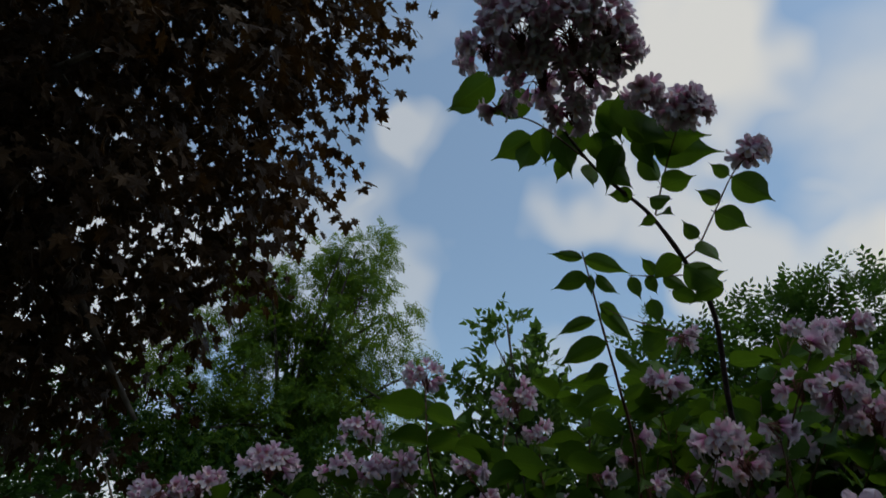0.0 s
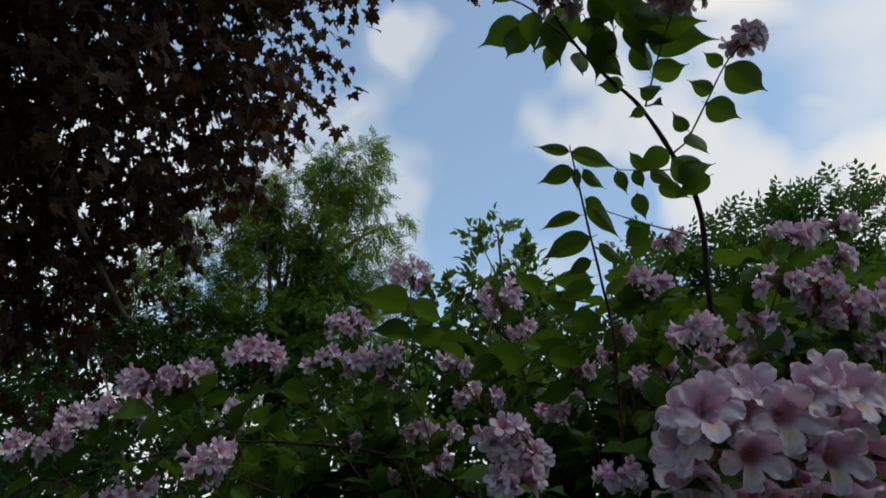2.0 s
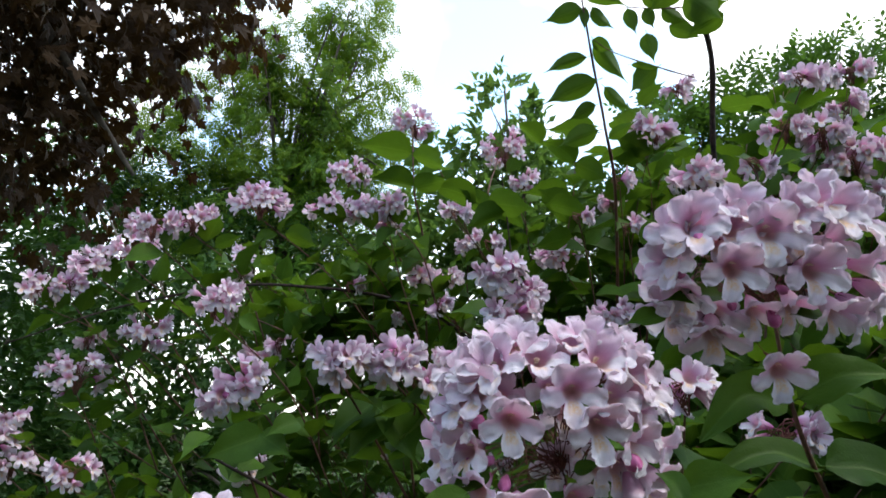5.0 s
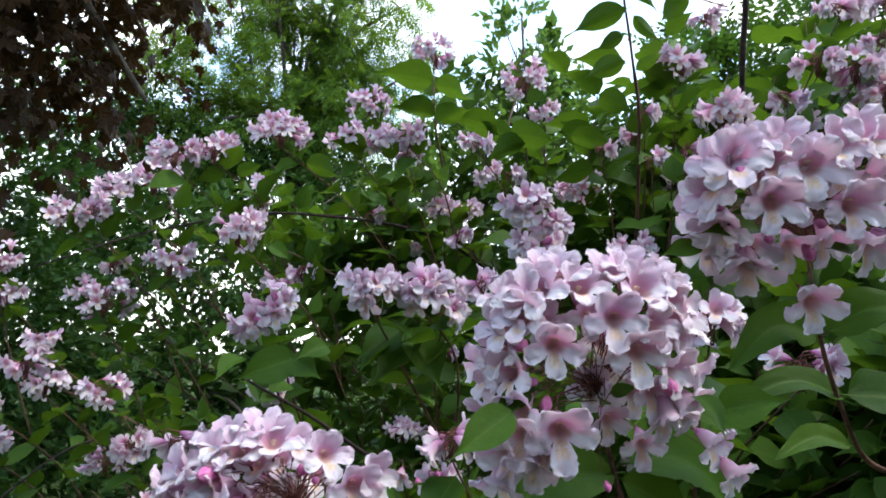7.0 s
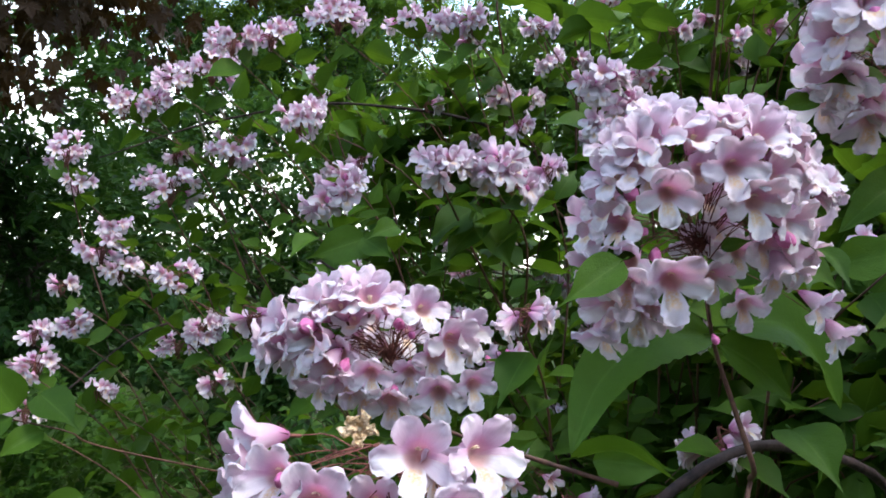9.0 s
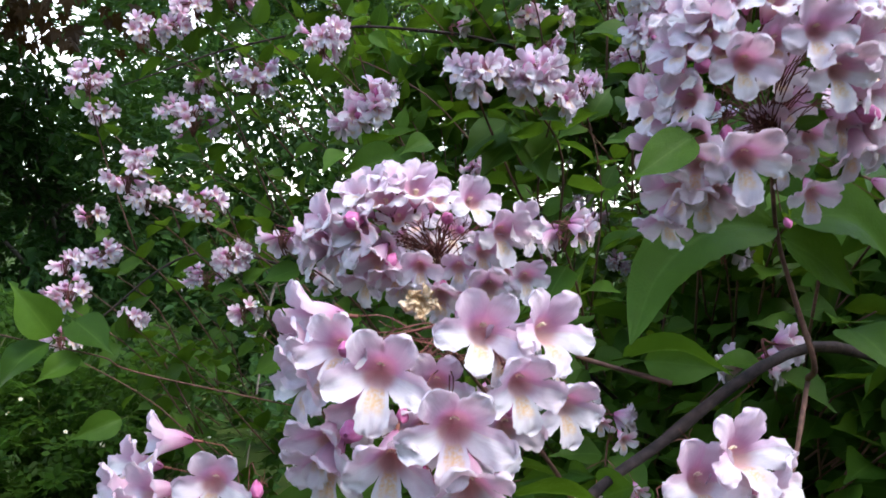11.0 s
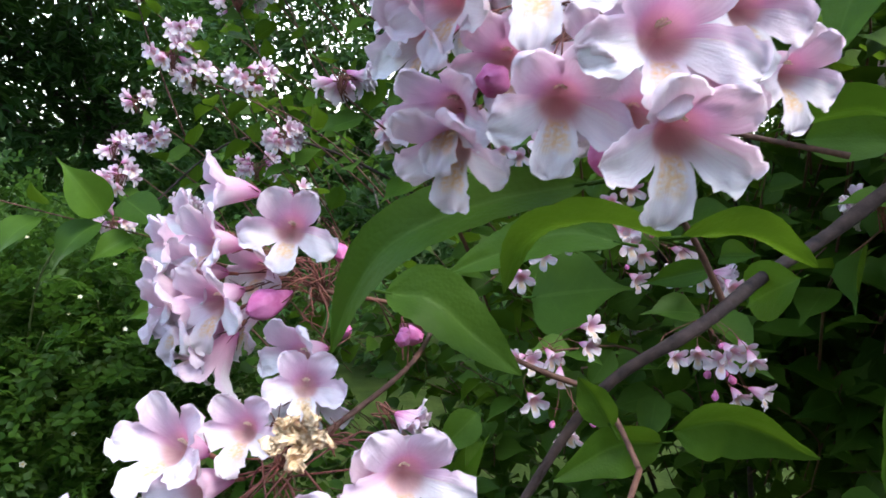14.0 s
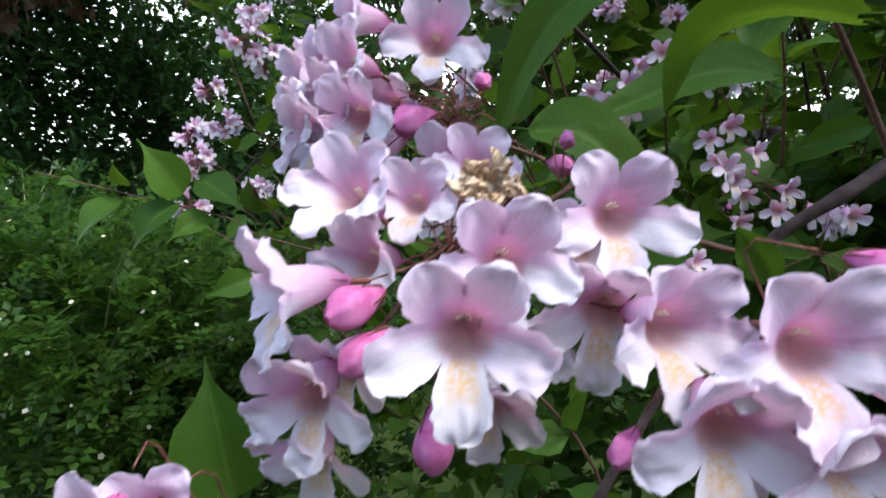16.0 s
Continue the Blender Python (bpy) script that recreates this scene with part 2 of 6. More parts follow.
PETAL_OUT = petal_material("petal_outside", False)
PETAL_IN = petal_material("petal_inside", True)
BUD = plain_material("bud_pink", (0.38, 0.05, 0.18), (0.64, 0.24, 0.44), 260, 0.5, 0.0004, 0.2)
CALYX = plain_material("calyx_red_brown", (0.060, 0.014, 0.014), (0.19, 0.070, 0.050), 500, 0.7, 0.0003)
WILTED = plain_material("wilted_petal", (0.54, 0.33, 0.15), (0.84, 0.70, 0.52), 700, 0.8, 0.0012, 0.3)
STAMEN = plain_material("stamen_cream", (0.80, 0.66, 0.42), (0.88, 0.80, 0.66), 400, 0.6, 0.0002)
BARK = plain_material("bark_grey_brown", (0.010, 0.006, 0.006), (0.058, 0.036, 0.032), 160, 0.85, 0.0026)
TWIG = plain_material("young_red_bark", (0.045, 0.018, 0.014), (0.13, 0.062, 0.042), 300, 0.65, 0.0005)
GREEN_TWIG = plain_material("green_shoot", (0.10, 0.13, 0.045), (0.20, 0.20, 0.08), 300, 0.6, 0.0004)
TREE_BARK = plain_material("tree_bark", (0.035, 0.028, 0.022), (0.12, 0.10, 0.08), 22, 0.9, 0.02)
LEAF = leaf_material("bush_leaf", (0.019, 0.048, 0.006), (0.055, 0.112, 0.013), (0.14, 0.26, 0.014), 0.28, 0.5, scale=140)
COPPER = leaf_material("copper_maple_leaf", (0.016, 0.009, 0.006), (0.044, 0.024, 0.011), (0.13, 0.06, 0.012), 0.18, 0.5, False, scale=20)
ACACIA = leaf_material("pinnate_leaf", (0.020, 0.056, 0.010), (0.070, 0.130, 0.018), (0.28, 0.45, 0.03), 0.36, 0.5, False, scale=8)
ROWAN = leaf_material("grey_green_leaf", (0.030, 0.070, 0.02), (0.06, 0.115, 0.034), (0.20, 0.36, 0.05), 0.34, 0.5, False, scale=15)
BRAMBLE = leaf_material("rose_leaf", (0.010, 0.030, 0.004), (0.030, 0.066, 0.007), (0.14, 0.30, 0.035), 0.28, 0.45, False, scale=40)
# thicket leaf with shade put into its colour and translucency
SHADED_LEAF = leaf_material("shaded_thicket_leaf", (0.010, 0.032, 0.009), (0.028, 0.066, 0.015), (0.11, 0.24, 0.03), 0.22, 0.5, False, scale=40)
WHITE_PETAL = plain_material("white_petal", (0.46, 0.42, 0.30), (0.66, 0.62, 0.50), 200, 0.6, 0.0004, 0.3)
YELLOW = plain_material("yellow_stamens", (0.55, 0.36, 0.05), (0.70, 0.50, 0.12), 300, 0.7, 0.0004)
SHADE_WALL_GREY = plain_material("shade_wall_grey", (0.16, 0.15, 0.14), (0.26, 0.25, 0.23), 30, 0.9, 0.004)
GRASS = plain_material("meadow_grass", (0.014, 0.026, 0.006), (0.036, 0.052, 0.013), 9, 0.95, 0.03)
GRASS.node_tree.nodes["Principled BSDF"].inputs["Specular IOR Level"].default_value = 0.03


# ---- mesh helpers ----
class Soup:
    """Collects vertices, faces, UVs and material slots of one mesh."""

    def __init__(self):
        self.v, self.f, self.uv, self.m = [], [], [], []

    def add(self, verts, faces, uvs=None, slot=0):
        base = len(self.v)
        self.v.extend(map(tuple, verts))
        self.uv.extend(map(tuple, uvs) if uvs is not None else [(0.0, 0.0)] * len(verts))
        self.f.extend(tuple(base + i for i in face) for face in faces)
        self.m.extend([slot] * len(faces) if isinstance(slot, int) else slot)
        return self

    def mesh(self, name, materials, smooth=True):
        me = bpy.data.meshes.new(name)
        me.from_pydata(self.v, [], self.f)
        for mat in materials:
            me.materials.append(mat)
        layer = me.uv_layers.new(name="UVMap")
        index = np.empty(len(me.loops), np.int32)
        me.loops.foreach_get("vertex_index", index)
        layer.data.foreach_set("uv", np.asarray(self.uv, np.float32)[index].ravel())
        me.polygons.foreach_set("material_index", np.asarray(self.m, np.int32))
        if smooth:
            me.polygons.foreach_set("use_smooth", np.ones(len(self.f), bool))
        me.update()
        return me


def grid_faces(nu, nv, wrap=False):
    """Faces of a grid of nv rows of nu points."""
    faces = []
    for j in range(nv - 1):
        for i in range(nu if wrap else nu - 1):
            k = (i + 1) % nu
            faces.append((j * nu + i, j * nu + k, (j + 1) * nu + k, (j + 1) * nu + i))
    return faces


def spline(points, steps=6):
    """A smooth line through points."""
    p = [Vector(q) for q in points]
    p = [p[0] * 2 - p[1]] + p + [p[-1] * 2 - p[-2]]
    line = []
    for a, b, c, d in zip(p, p[1:], p[2:], p[3:]):
        for k in range(steps):
            t = k / steps
            line.append(0.5 * ((2 * b) + (c - a) * t + (2 * a - 5 * b + 4 * c - d) * t * t + (3 * b - 3 * c + d - a) * t ** 3))
    line.append(p[-2].copy())
    return line


def tube(soup, line, r0, r1, sides=6, slot=0, wobble=0.0):
    """A tapered tube along a line, closed at its end."""
    n = len(line)
    side = Vector((0.31, 0.52, 0.79)).normalized()
    verts, uvs = [], []
    for i, p in enumerate(line):
        d = (line[min(i + 1, n - 1)] - line[max(i - 1, 0)]).normalized()
        a = (side - d * side.dot(d)).normalized()
        b = d.cross(a)
        side = a
        r = r0 + (r1 - r0) * i / (n - 1)
        r *= 1 + wobble * (noise.noise(p * 40) + (0.5 if i % 6 == 0 else 0.0))
        for k in range(sides):
            w = 2 * math.pi * k / sides
            verts.append(p + (a * math.cos(w) + b * math.sin(w)) * r)
            uvs.append((k / sides, i / n))
    faces = grid_faces(sides, n, True)
    faces.append(tuple(range((n - 1) * sides, n * sides)))
    faces.append(tuple(reversed(range(sides))))
    soup.add(verts, faces, uvs, slot)


def part(name, me, parent, m=None, label=""):
    """A part of a thing, posed in the world, or a sub-part, posed in its part."""
    ob = new(name, me)
    ob.parent = parent
    m = m or Matrix()
    ob.matrix_basis = m if parent.parent else Matrix.Translation(-parent.location) @ m
    if label:
        ob["label"] = label
    return ob


def thing(name, label, category, group="", kind="", at=(0, 0, 0)):
    ob = new(name)
    ob.empty_display_size = 0.1
    ob.location = at
    return tagged(ob, label, category, group, kind)


def facing(place, way, up=(0, 0, 1), scale=1.0, spin=0.0):
    """A pose whose z axis points along way and whose y axis is as near to up as can be."""
    z = Vector(way).normalized()
    x = Vector(up).cross(z)
    if x.length < 1e-4:
        x = Vector((1, 0, 0))
    x.normalize()
    y = z.cross(x)
    m = Matrix((x, y, z)).transposed().to_4x4()
    return Matrix.Translation(place) @ m @ Matrix.Rotation(spin, 4, "Z") @ Matrix.Scale(scale, 4)


def scatter(soup, template, poses, slot=None):
    """Adds a copy of the template soup at each pose, joined into one mesh."""
    v = np.asarray(template.v)
    for m in poses:
        a = np.array(m)
        soup.add(v @ a[:3, :3].T + a[:3, 3], template.f, template.uv, list(template.m) if slot is None else slot)


# ---- flowers ----
def flower_soup(seed, per=12, tube_rows=6, limb_rows=14, fine=True):
    """A bell with two pink upper lobes and three white lower ones; z looks out of its mouth, y is up; about 23 mm long and wide."""
    rnd = random.Random(seed)
    soup = Soup()
    mouth_r, mouth_z = 0.0052 * rnd.uniform(0.93, 1.07), 0.0122
    rows = tube_rows + limb_rows
    rims = []
    for lobe in range(5):
        centre = 54 + 72 * lobe
        upper = lobe in (0, 1)
        length = rnd.uniform(0.9, 1.12) * ((0.0102 if upper else 0.0112) if fine else (0.0090 if upper else 0.0102))
        swell = ((0.0056 if upper else 0.0048) if fine else (0.0043 if upper else 0.0040)) * rnd.uniform(0.92, 1.1)
        lean0, lean1 = (28, 78) if upper else (42, 98)
        lean1 += rnd.uniform(-24, 24)
        cup = rnd.uniform(-0.15, 0.45)
        phase, twist = rnd.uniform(0, 6), rnd.uniform(-0.12, 0.12)
        # the lobe's middle line, from the mouth outward
        middle, r, z = [], mouth_r, mouth_z
        steps = [math.sin(math.pi / 2 * k / limb_rows) for k in range(limb_rows + 1)]
        for k in range(limb_rows + 1):
            middle.append((r, z))
            gone = steps[min(k + 1, limb_rows)] - steps[k]
            lean = radians(lean0 + (lean1 - lean0) * (steps[k] + 0.5 * gone))
            r, z = r + length * gone * math.sin(lean), z + length * gone * math.cos(lean)

        def point(c, j, gap):
            if j <= tube_rows:
                s = j / tube_rows
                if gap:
                    # inside, a shallow cup closes the throat, shaped to keep it from darkening
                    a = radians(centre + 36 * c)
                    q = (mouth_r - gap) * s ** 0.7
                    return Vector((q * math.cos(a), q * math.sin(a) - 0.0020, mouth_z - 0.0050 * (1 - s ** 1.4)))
                q = 0.0012 + (mouth_r - 0.0012) * (0.75 * s + 0.25 * s * s) + 0.0007 * math.sin(math.pi * s) - gap
                a = radians(centre + 36 * c)
                return Vector((q * math.cos(a), q * math.sin(a) - 0.0020 * s * s, mouth_z * s))
            s = steps[j - tube_rows]
            r, z = middle[j - tube_rows]
            base = mouth_r * math.sin(radians(36))
            half = (base + (swell - base) * math.sin(min(1.0, s / 0.6) * math.pi / 2)) * max(0.0, 1 - s ** (4.0 if upper else 7.0)) ** 0.5
            edge = 1 + (0.16 if upper else 0.34) * noise.noise((c * 1.3 + phase, s * 9, seed)) * s + ((0.12 if upper else 0.30) * s * noise.noise((c * 2.1 + phase, s * 26, seed + 9)) if fine else 0)
            side = c * half * edge
            inward = mouth_r * (1 - math.cos(radians(36 * c))) * (1 - s) ** 2
            lift = cup * half * c * c + 0.0006 * s * math.sin(c * 4 + phase + 5 * s) + 0.0008 * c * c * s * math.sin(c * 5 + s * 16 + phase) + 0.0010 * s * noise.noise((c * 2.6 + phase, s * 3.5, seed * 1.7))
            tilt = radians(lean0 + (lean1 - lean0) * s)
            r += -inward - lift * math.cos(tilt) * s - gap * math.cos(tilt)
            z += lift * math.sin(tilt) + gap * math.sin(tilt)
            a = radians(centre) + twist * s
            return Vector((r * math.cos(a) - side * math.sin(a), r * math.sin(a) + side * math.cos(a) - 0.0020, z))

        spots = [i / per * 2 - 1 for i in range(per + 1)]
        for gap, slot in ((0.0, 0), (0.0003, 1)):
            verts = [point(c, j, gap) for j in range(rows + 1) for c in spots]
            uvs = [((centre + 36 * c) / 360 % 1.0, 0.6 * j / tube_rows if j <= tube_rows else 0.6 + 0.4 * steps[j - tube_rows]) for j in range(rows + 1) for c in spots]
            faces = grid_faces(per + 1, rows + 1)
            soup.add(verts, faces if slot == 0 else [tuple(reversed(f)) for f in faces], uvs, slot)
    if fine:
        for k in range(4):
            a = radians(50 + 26 * k)
            tube(soup, spline([(0, -0.001, 0.0062), (0.0010 * math.cos(a), 0.0014 * math.sin(a) - 0.001, 0.0085), (0.0017 * math.cos(a), 0.0024 * math.sin(a) - 0.0016, 0.0108)], 3), 0.00014, 0.00032, 4, 2)
        for k in range(5):
            a = radians(72 * k + 20)
            tube(soup, spline([(0, 0, 0), (0.0018 * math.cos(a), 0.0018 * math.sin(a), 0.0012), (0.0042 * math.cos(a), 0.0042 * math.sin(a), 0.005)], 2), 0.0004, 0.0001, 4, 3)
    tube(soup, spline([(0, 0, -0.0045), (0.0002, 0, -0.0015), (0, 0, 0.001)], 2), 0.0007, 0.0008, 5, 3)
    return soup


FLOWER_MATERIALS = [PETAL_OUT, PETAL_IN, STAMEN, CALYX]
FINE_FLOWERS = [flower_soup(k).mesh("flower", FLOWER_MATERIALS) for k in range(7)]
MID_SOUPS = [flower_soup(20 + k, 4, 3, 5, False) for k in range(5)]
MID_FLOWERS = [s.mesh("flower", FLOWER_MATERIALS) for s in MID_SOUPS]
FAR_SOUPS = [flower_soup(40 + k, 2, 2, 3, False) for k in range(4)]


def bud_soup():
    soup = Soup()
    rows, nu = 9, 20
    verts, uvs = [], []
    for j in range(rows + 1):
        s = j / rows
        r = 0.0007 + 0.0029 * math.sin(math.pi * s ** 1.45) ** 0.8
        for i in range(nu):
            a = 2 * math.pi * i / nu
            q = r * (1 + 0.13 * s * math.cos(5 * a + s * 4))
            verts.append((q * math.cos(a), q * math.sin(a), 0.0125 * s))
            uvs.append((i / nu, s))
    soup.add(verts, grid_faces(nu, rows + 1, True), uvs, 0)
    for k in range(5):
        a = radians(72 * k)
        tube(soup, spline([(0, 0, 0), (0.0016 * math.cos(a), 0.0016 * math.sin(a), 0.001), (0.0030 * math.cos(a), 0.0030 * math.sin(a), 0.005)], 2), 0.0004, 0.0001, 4, 1)
    return soup


def wilted_soup():
    """A flower shrunk and crumpled as it browned."""
    soup = flower_soup(77)
    soup.v = [tuple(Vector((p[0] * 0.85, p[1] * 0.7, p[2] * 0.8)) + 0.0052 * noise.noise_vector(Vector(p) * 240) + 0.0020 * noise.noise_vector(Vector(p) * 700)) for p in soup.v]
    return soup


WILTED_MESH = wilted_soup().mesh("wilted_flower", [WILTED, WILTED, WILTED, CALYX])
BUD_SOUP = bud_soup()
BUD_MESH = BUD_SOUP.mesh("bud", [BUD, CALYX])


def cluster_poses(seed, radius, n, low=-0.45, flat=0.8, front=False):
    """Poses of n flowers on an uneven mound made of small tufts, mouths outward and a little down."""
    rnd = random.Random(seed)
    poses = []
    tufts = max(1, round(n / 5))
    reach = max(radius - 0.019, radius * 0.3)
    for t in range(tufts):
        g = t * 2.39996 + rnd.uniform(-0.4, 0.4)
        h = 0.95 - (0.95 - low) * (t + 0.5) / tufts
        q = math.sqrt(max(0.0, 1 - h * h))
        way = Vector((q * math.cos(g), q * math.sin(g), h * flat))
        for k in range(n // tufts + (1 if t < n % tufts else 0)):
            d = (way + Vector((rnd.gauss(0, 0.36), rnd.gauss(0, 0.36), rnd.gauss(0, 0.32)))).normalized()
            if front and d.y > 0.3:
                d.y = -d.y
            foot = d * reach * rnd.uniform(0.55, 1.14)
            foot.z *= flat
            gaze = Vector((d.x + rnd.uniform(-0.5, 0.5), d.y * 0.9 - 0.15 + rnd.uniform(-0.5, 0.5), d.z * 0.6 - 0.18 + rnd.uniform(-0.45, 0.4))).normalized()
            poses.append((facing(foot, gaze, scale=rnd.uniform(0.85, 1.12), spin=rnd.uniform(-0.6, 0.6)), foot, gaze))
    return poses


def stalks(soup, poses, seed, root=(0, 0, 0), thick=0.0008, slot=0, sides=5):
    rnd = random.Random(seed)
    root = Vector(root)
    for m, foot, gaze in poses:
        end = m.translation - gaze * 0.004
        start = root + Vector((rnd.uniform(-0.004, 0.004), rnd.uniform(-0.003, 0.003), rnd.uniform(-0.006, 0.006)))
        mid = root.lerp(end, 0.5) * 0.4 + (end - gaze * 0.016) * 0.6 + Vector((rnd.uniform(-0.003, 0.003), rnd.uniform(-0.003, 0.003), 0.002))
        tube(soup, spline([start, mid, end], 3), thick * 1.3, thick, sides, slot)


def far_cluster_mesh(seed, soups, n, radius):
    soup = Soup()
    poses = cluster_poses(seed, radius, n)
    rnd = random.Random(seed)
    for m, foot, gaze in poses:
        scatter(soup, rnd.choice(soups), [m])
    stalks(soup, poses, seed, (0, 0, -radius * 0.5), 0.0006, 3, 3)
    return soup.mesh("inflorescence", FLOWER_MATERIALS)


# ---- leaves ----
def leaf_soup(rows, cols, length=0.06, width=0.034, bend=0.5, fold=0.35, seed=0):
    """An ovate leaf with a drawn-out tip, arched between stalk and tip; y runs from stalk to tip, z is its upper side."""
    soup = Soup()
    verts, uvs = [], []
    for j in range(rows + 1):
        s = j / rows
        w = width * 0.5 * math.sin(math.pi * s ** 0.68) ** 0.9 * (1 - 0.4 * s) * 1.25 if 0 < s < 1 else 0.0
        w = max(w * (1 - 0.72 * max(0.0, min(1.0, (s - 0.60) / 0.28))), 0.0004)
        arch = length * bend * 0.55 * s * (1 - s) * (1.35 - 0.7 * s)
        for i in range(cols + 1):
            c = i / cols * 2 - 1
            wave = 0.0016 * math.sin(s * 9 + seed + (2 if c > 0 else 0)) * abs(c) * math.sin(math.pi * s)
            verts.append((c * w, length * s, arch + abs(c) * w * fold + wave - 0.25 * fold * w))
            uvs.append((0.5 + 0.5 * c, s))
    soup.add(verts, grid_faces(cols + 1, rows + 1), uvs)
    stalk = [Vector((0, -0.006, -0.001)), Vector((0, -0.002, 0)), Vector((0, 0.003, 0))]
    tube(soup, stalk, 0.0006, 0.0005, 4)
    return soup


FINE_LEAVES = [leaf_soup(12, 6, bend=b, fold=f, seed=k) for k, (b, f) in enumerate(((0.3, 0.3), (0.8, 0.45), (1.1, 0.25), (0.55, 0.6)))]
FINE_LEAF_MESHES = [s.mesh("leaf", [LEAF]) for s in FINE_LEAVES]
BUSH_LEAVES = [leaf_soup(5, 2, bend=b, fold=f, seed=k) for k, (b, f) in enumerate(((0.25, 0.3), (0.6, 0.45), (0.9, 0.3), (0.4, 0.7)))]


def twig_with_leaves(wood, poses, line, rnd, pairs, size, r0=0.002, r1=0.0008, slot=0, start=0.25):
    """A twig with leaf pairs set crosswise along it."""
    tube(wood, line, r0, r1, 5, slot)
    n = len(line)
    for k in range(pairs):
        s = start + (1 - start) * (k + 0.6) / pairs
        i = min(n - 2, int(s * (n - 1)))
        p = line[i]
        d = (line[i + 1] - line[i]).normalized()
        side = d.cross(Vector((0, 0, 1)))
        if side.length < 0.1:
            side = Vector((1, 0, 0))
        side.normalize()
        if k % 2:
            side = Matrix.Rotation(radians(rnd.uniform(40, 90)), 3, d) @ side
        for sign in (-1, 1):
            way = (side * sign + d * rnd.uniform(0.3, 0.9) + Vector((0, 0, rnd.uniform(-0.7, 0.15)))).normalized()
            poses.append(leaf_pose(p + way * 0.004, way, rnd, size * rnd.uniform(0.7, 1.15)))


def leaf_pose(place, way, rnd, scale, up=None):
    """A leaf whose tip points along way with its upper side to the sky."""
    y = Vector(way).normalized()
    up = up or Vector((rnd.uniform(-0.8, 0.8), rnd.uniform(-1.4, 1.0), 1))
    x = y.cross(up)
    if x.length < 1e-3:
        x = Vector((1, 0, 0))
    x.normalize()
    z = x.cross(y)
    return Matrix.Translation(place) @ Matrix((x, y, z)).transposed().to_4x4() @ Matrix.Scale(scale, 4)


def joined_leaves(name, templates, poses, mat, parent, label="", smooth=True, seed=0):
    rnd = random.Random(seed)
    soup = Soup()
    for m in poses:
        scatter(soup, rnd.choice(templates), [m])
    ob = part(name, soup.mesh(name, [mat], smooth), parent, None, label)
    return tagged(ob, kind="stuff")


# ---- ground ----
def make_ground():
    soup = Soup()
    n, span = 60, 600.0
    verts, uvs = [], []
    for j in range(n + 1):
        for i in range(n + 1):
            x, y = [span * math.copysign(abs(c) ** 2.6, c) for c in (i / n * 2 - 1, j / n * 2 - 1)]
            far = min(1.0, math.hypot(x, y) / 8)
            verts.append((x, y, 0.06 * noise.noise((x * 0.7, y * 0.7, 0)) + far * 0.15 * noise.noise((x * 0.11, y * 0.11, 3))))
            uvs.append((x, y))
    soup.add(verts, grid_faces(n + 1, n + 1), uvs)
    tagged(new("ground", soup.mesh("ground", [GRASS])), "uneven green meadow ground under the shrubs", "ground", kind="structure")


make_ground()


def shade_wall():
    """A plain unseen wall added behind the walk to cut low sky light."""
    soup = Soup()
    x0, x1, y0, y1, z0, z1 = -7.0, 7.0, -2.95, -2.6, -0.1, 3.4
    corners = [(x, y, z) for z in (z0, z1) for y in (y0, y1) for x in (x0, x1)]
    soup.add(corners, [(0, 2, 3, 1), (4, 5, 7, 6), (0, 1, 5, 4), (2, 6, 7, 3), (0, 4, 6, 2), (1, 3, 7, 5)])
    tagged(new("unseen_shade_wall", soup.mesh("unseen_shade_wall", [SHADE_WALL_GREY], False)), "plain grey wall, unseen, added to block low sky light", "wall", kind="structure")


shade_wall()


# ---- beauty bush: clusters (x, y, z, radius) ----
FAR_RIDGE = [
    (-0.032, 1.314, 2.096, 0.049),
    (-0.153, 1.285, 1.981, 0.044),
    (-0.294, 1.201, 1.891, 0.052),
    (-0.401, 1.179, 1.852, 0.046),
    (-0.460, 1.161, 1.836, 0.046),
    (-0.068, 1.188, 1.885, 0.037),
    (-0.175, 1.177, 1.880, 0.040),
    (-0.122, 1.185, 1.878, 0.035),
    (0.153, 1.402, 2.079, 0.057),
    (0.195, 1.419, 2.021, 0.033),
    (0.466, 1.243, 2.152, 0.035),
    (-0.533, 1.258, 1.814, 0.050),
    (-0.586, 1.239, 1.789, 0.045),
    (-0.623, 1.228, 1.746, 0.042),
    (-0.667, 1.207, 1.732, 0.042),
]
LEFT_DROP = [
    (-0.328, 1.146, 1.721, 0.041),
    (-0.483, 1.238, 1.667, 0.054),
    (-0.595, 1.265, 1.660, 0.034),
    (-0.586, 1.230, 1.596, 0.060),
    (-0.278, 1.223, 1.631, 0.038),
    (-0.141, 1.281, 1.767, 0.026),
    (-0.764, 1.209, 1.648, 0.045),
    (-0.750, 1.224, 1.596, 0.034),
    (-0.642, 1.119, 1.483, 0.043),
    (-0.616, 1.133, 1.452, 0.040),
    (-0.633, 1.124, 1.520, 0.033),
    (-0.509, 1.097, 1.444, 0.042),
    (-0.767, 1.217, 1.416, 0.031),
    (-0.726, 1.190, 1.351, 0.038),
    (-0.757, 1.133, 1.340, 0.032),
    (-0.732, 1.106, 1.295, 0.045),
    (-0.724, 1.073, 1.226, 0.034),
    (-0.631, 1.392, 1.299, 0.048),
    (-0.651, 1.148, 1.252, 0.031),
    (-0.452, 1.134, 1.274, 0.029),
]
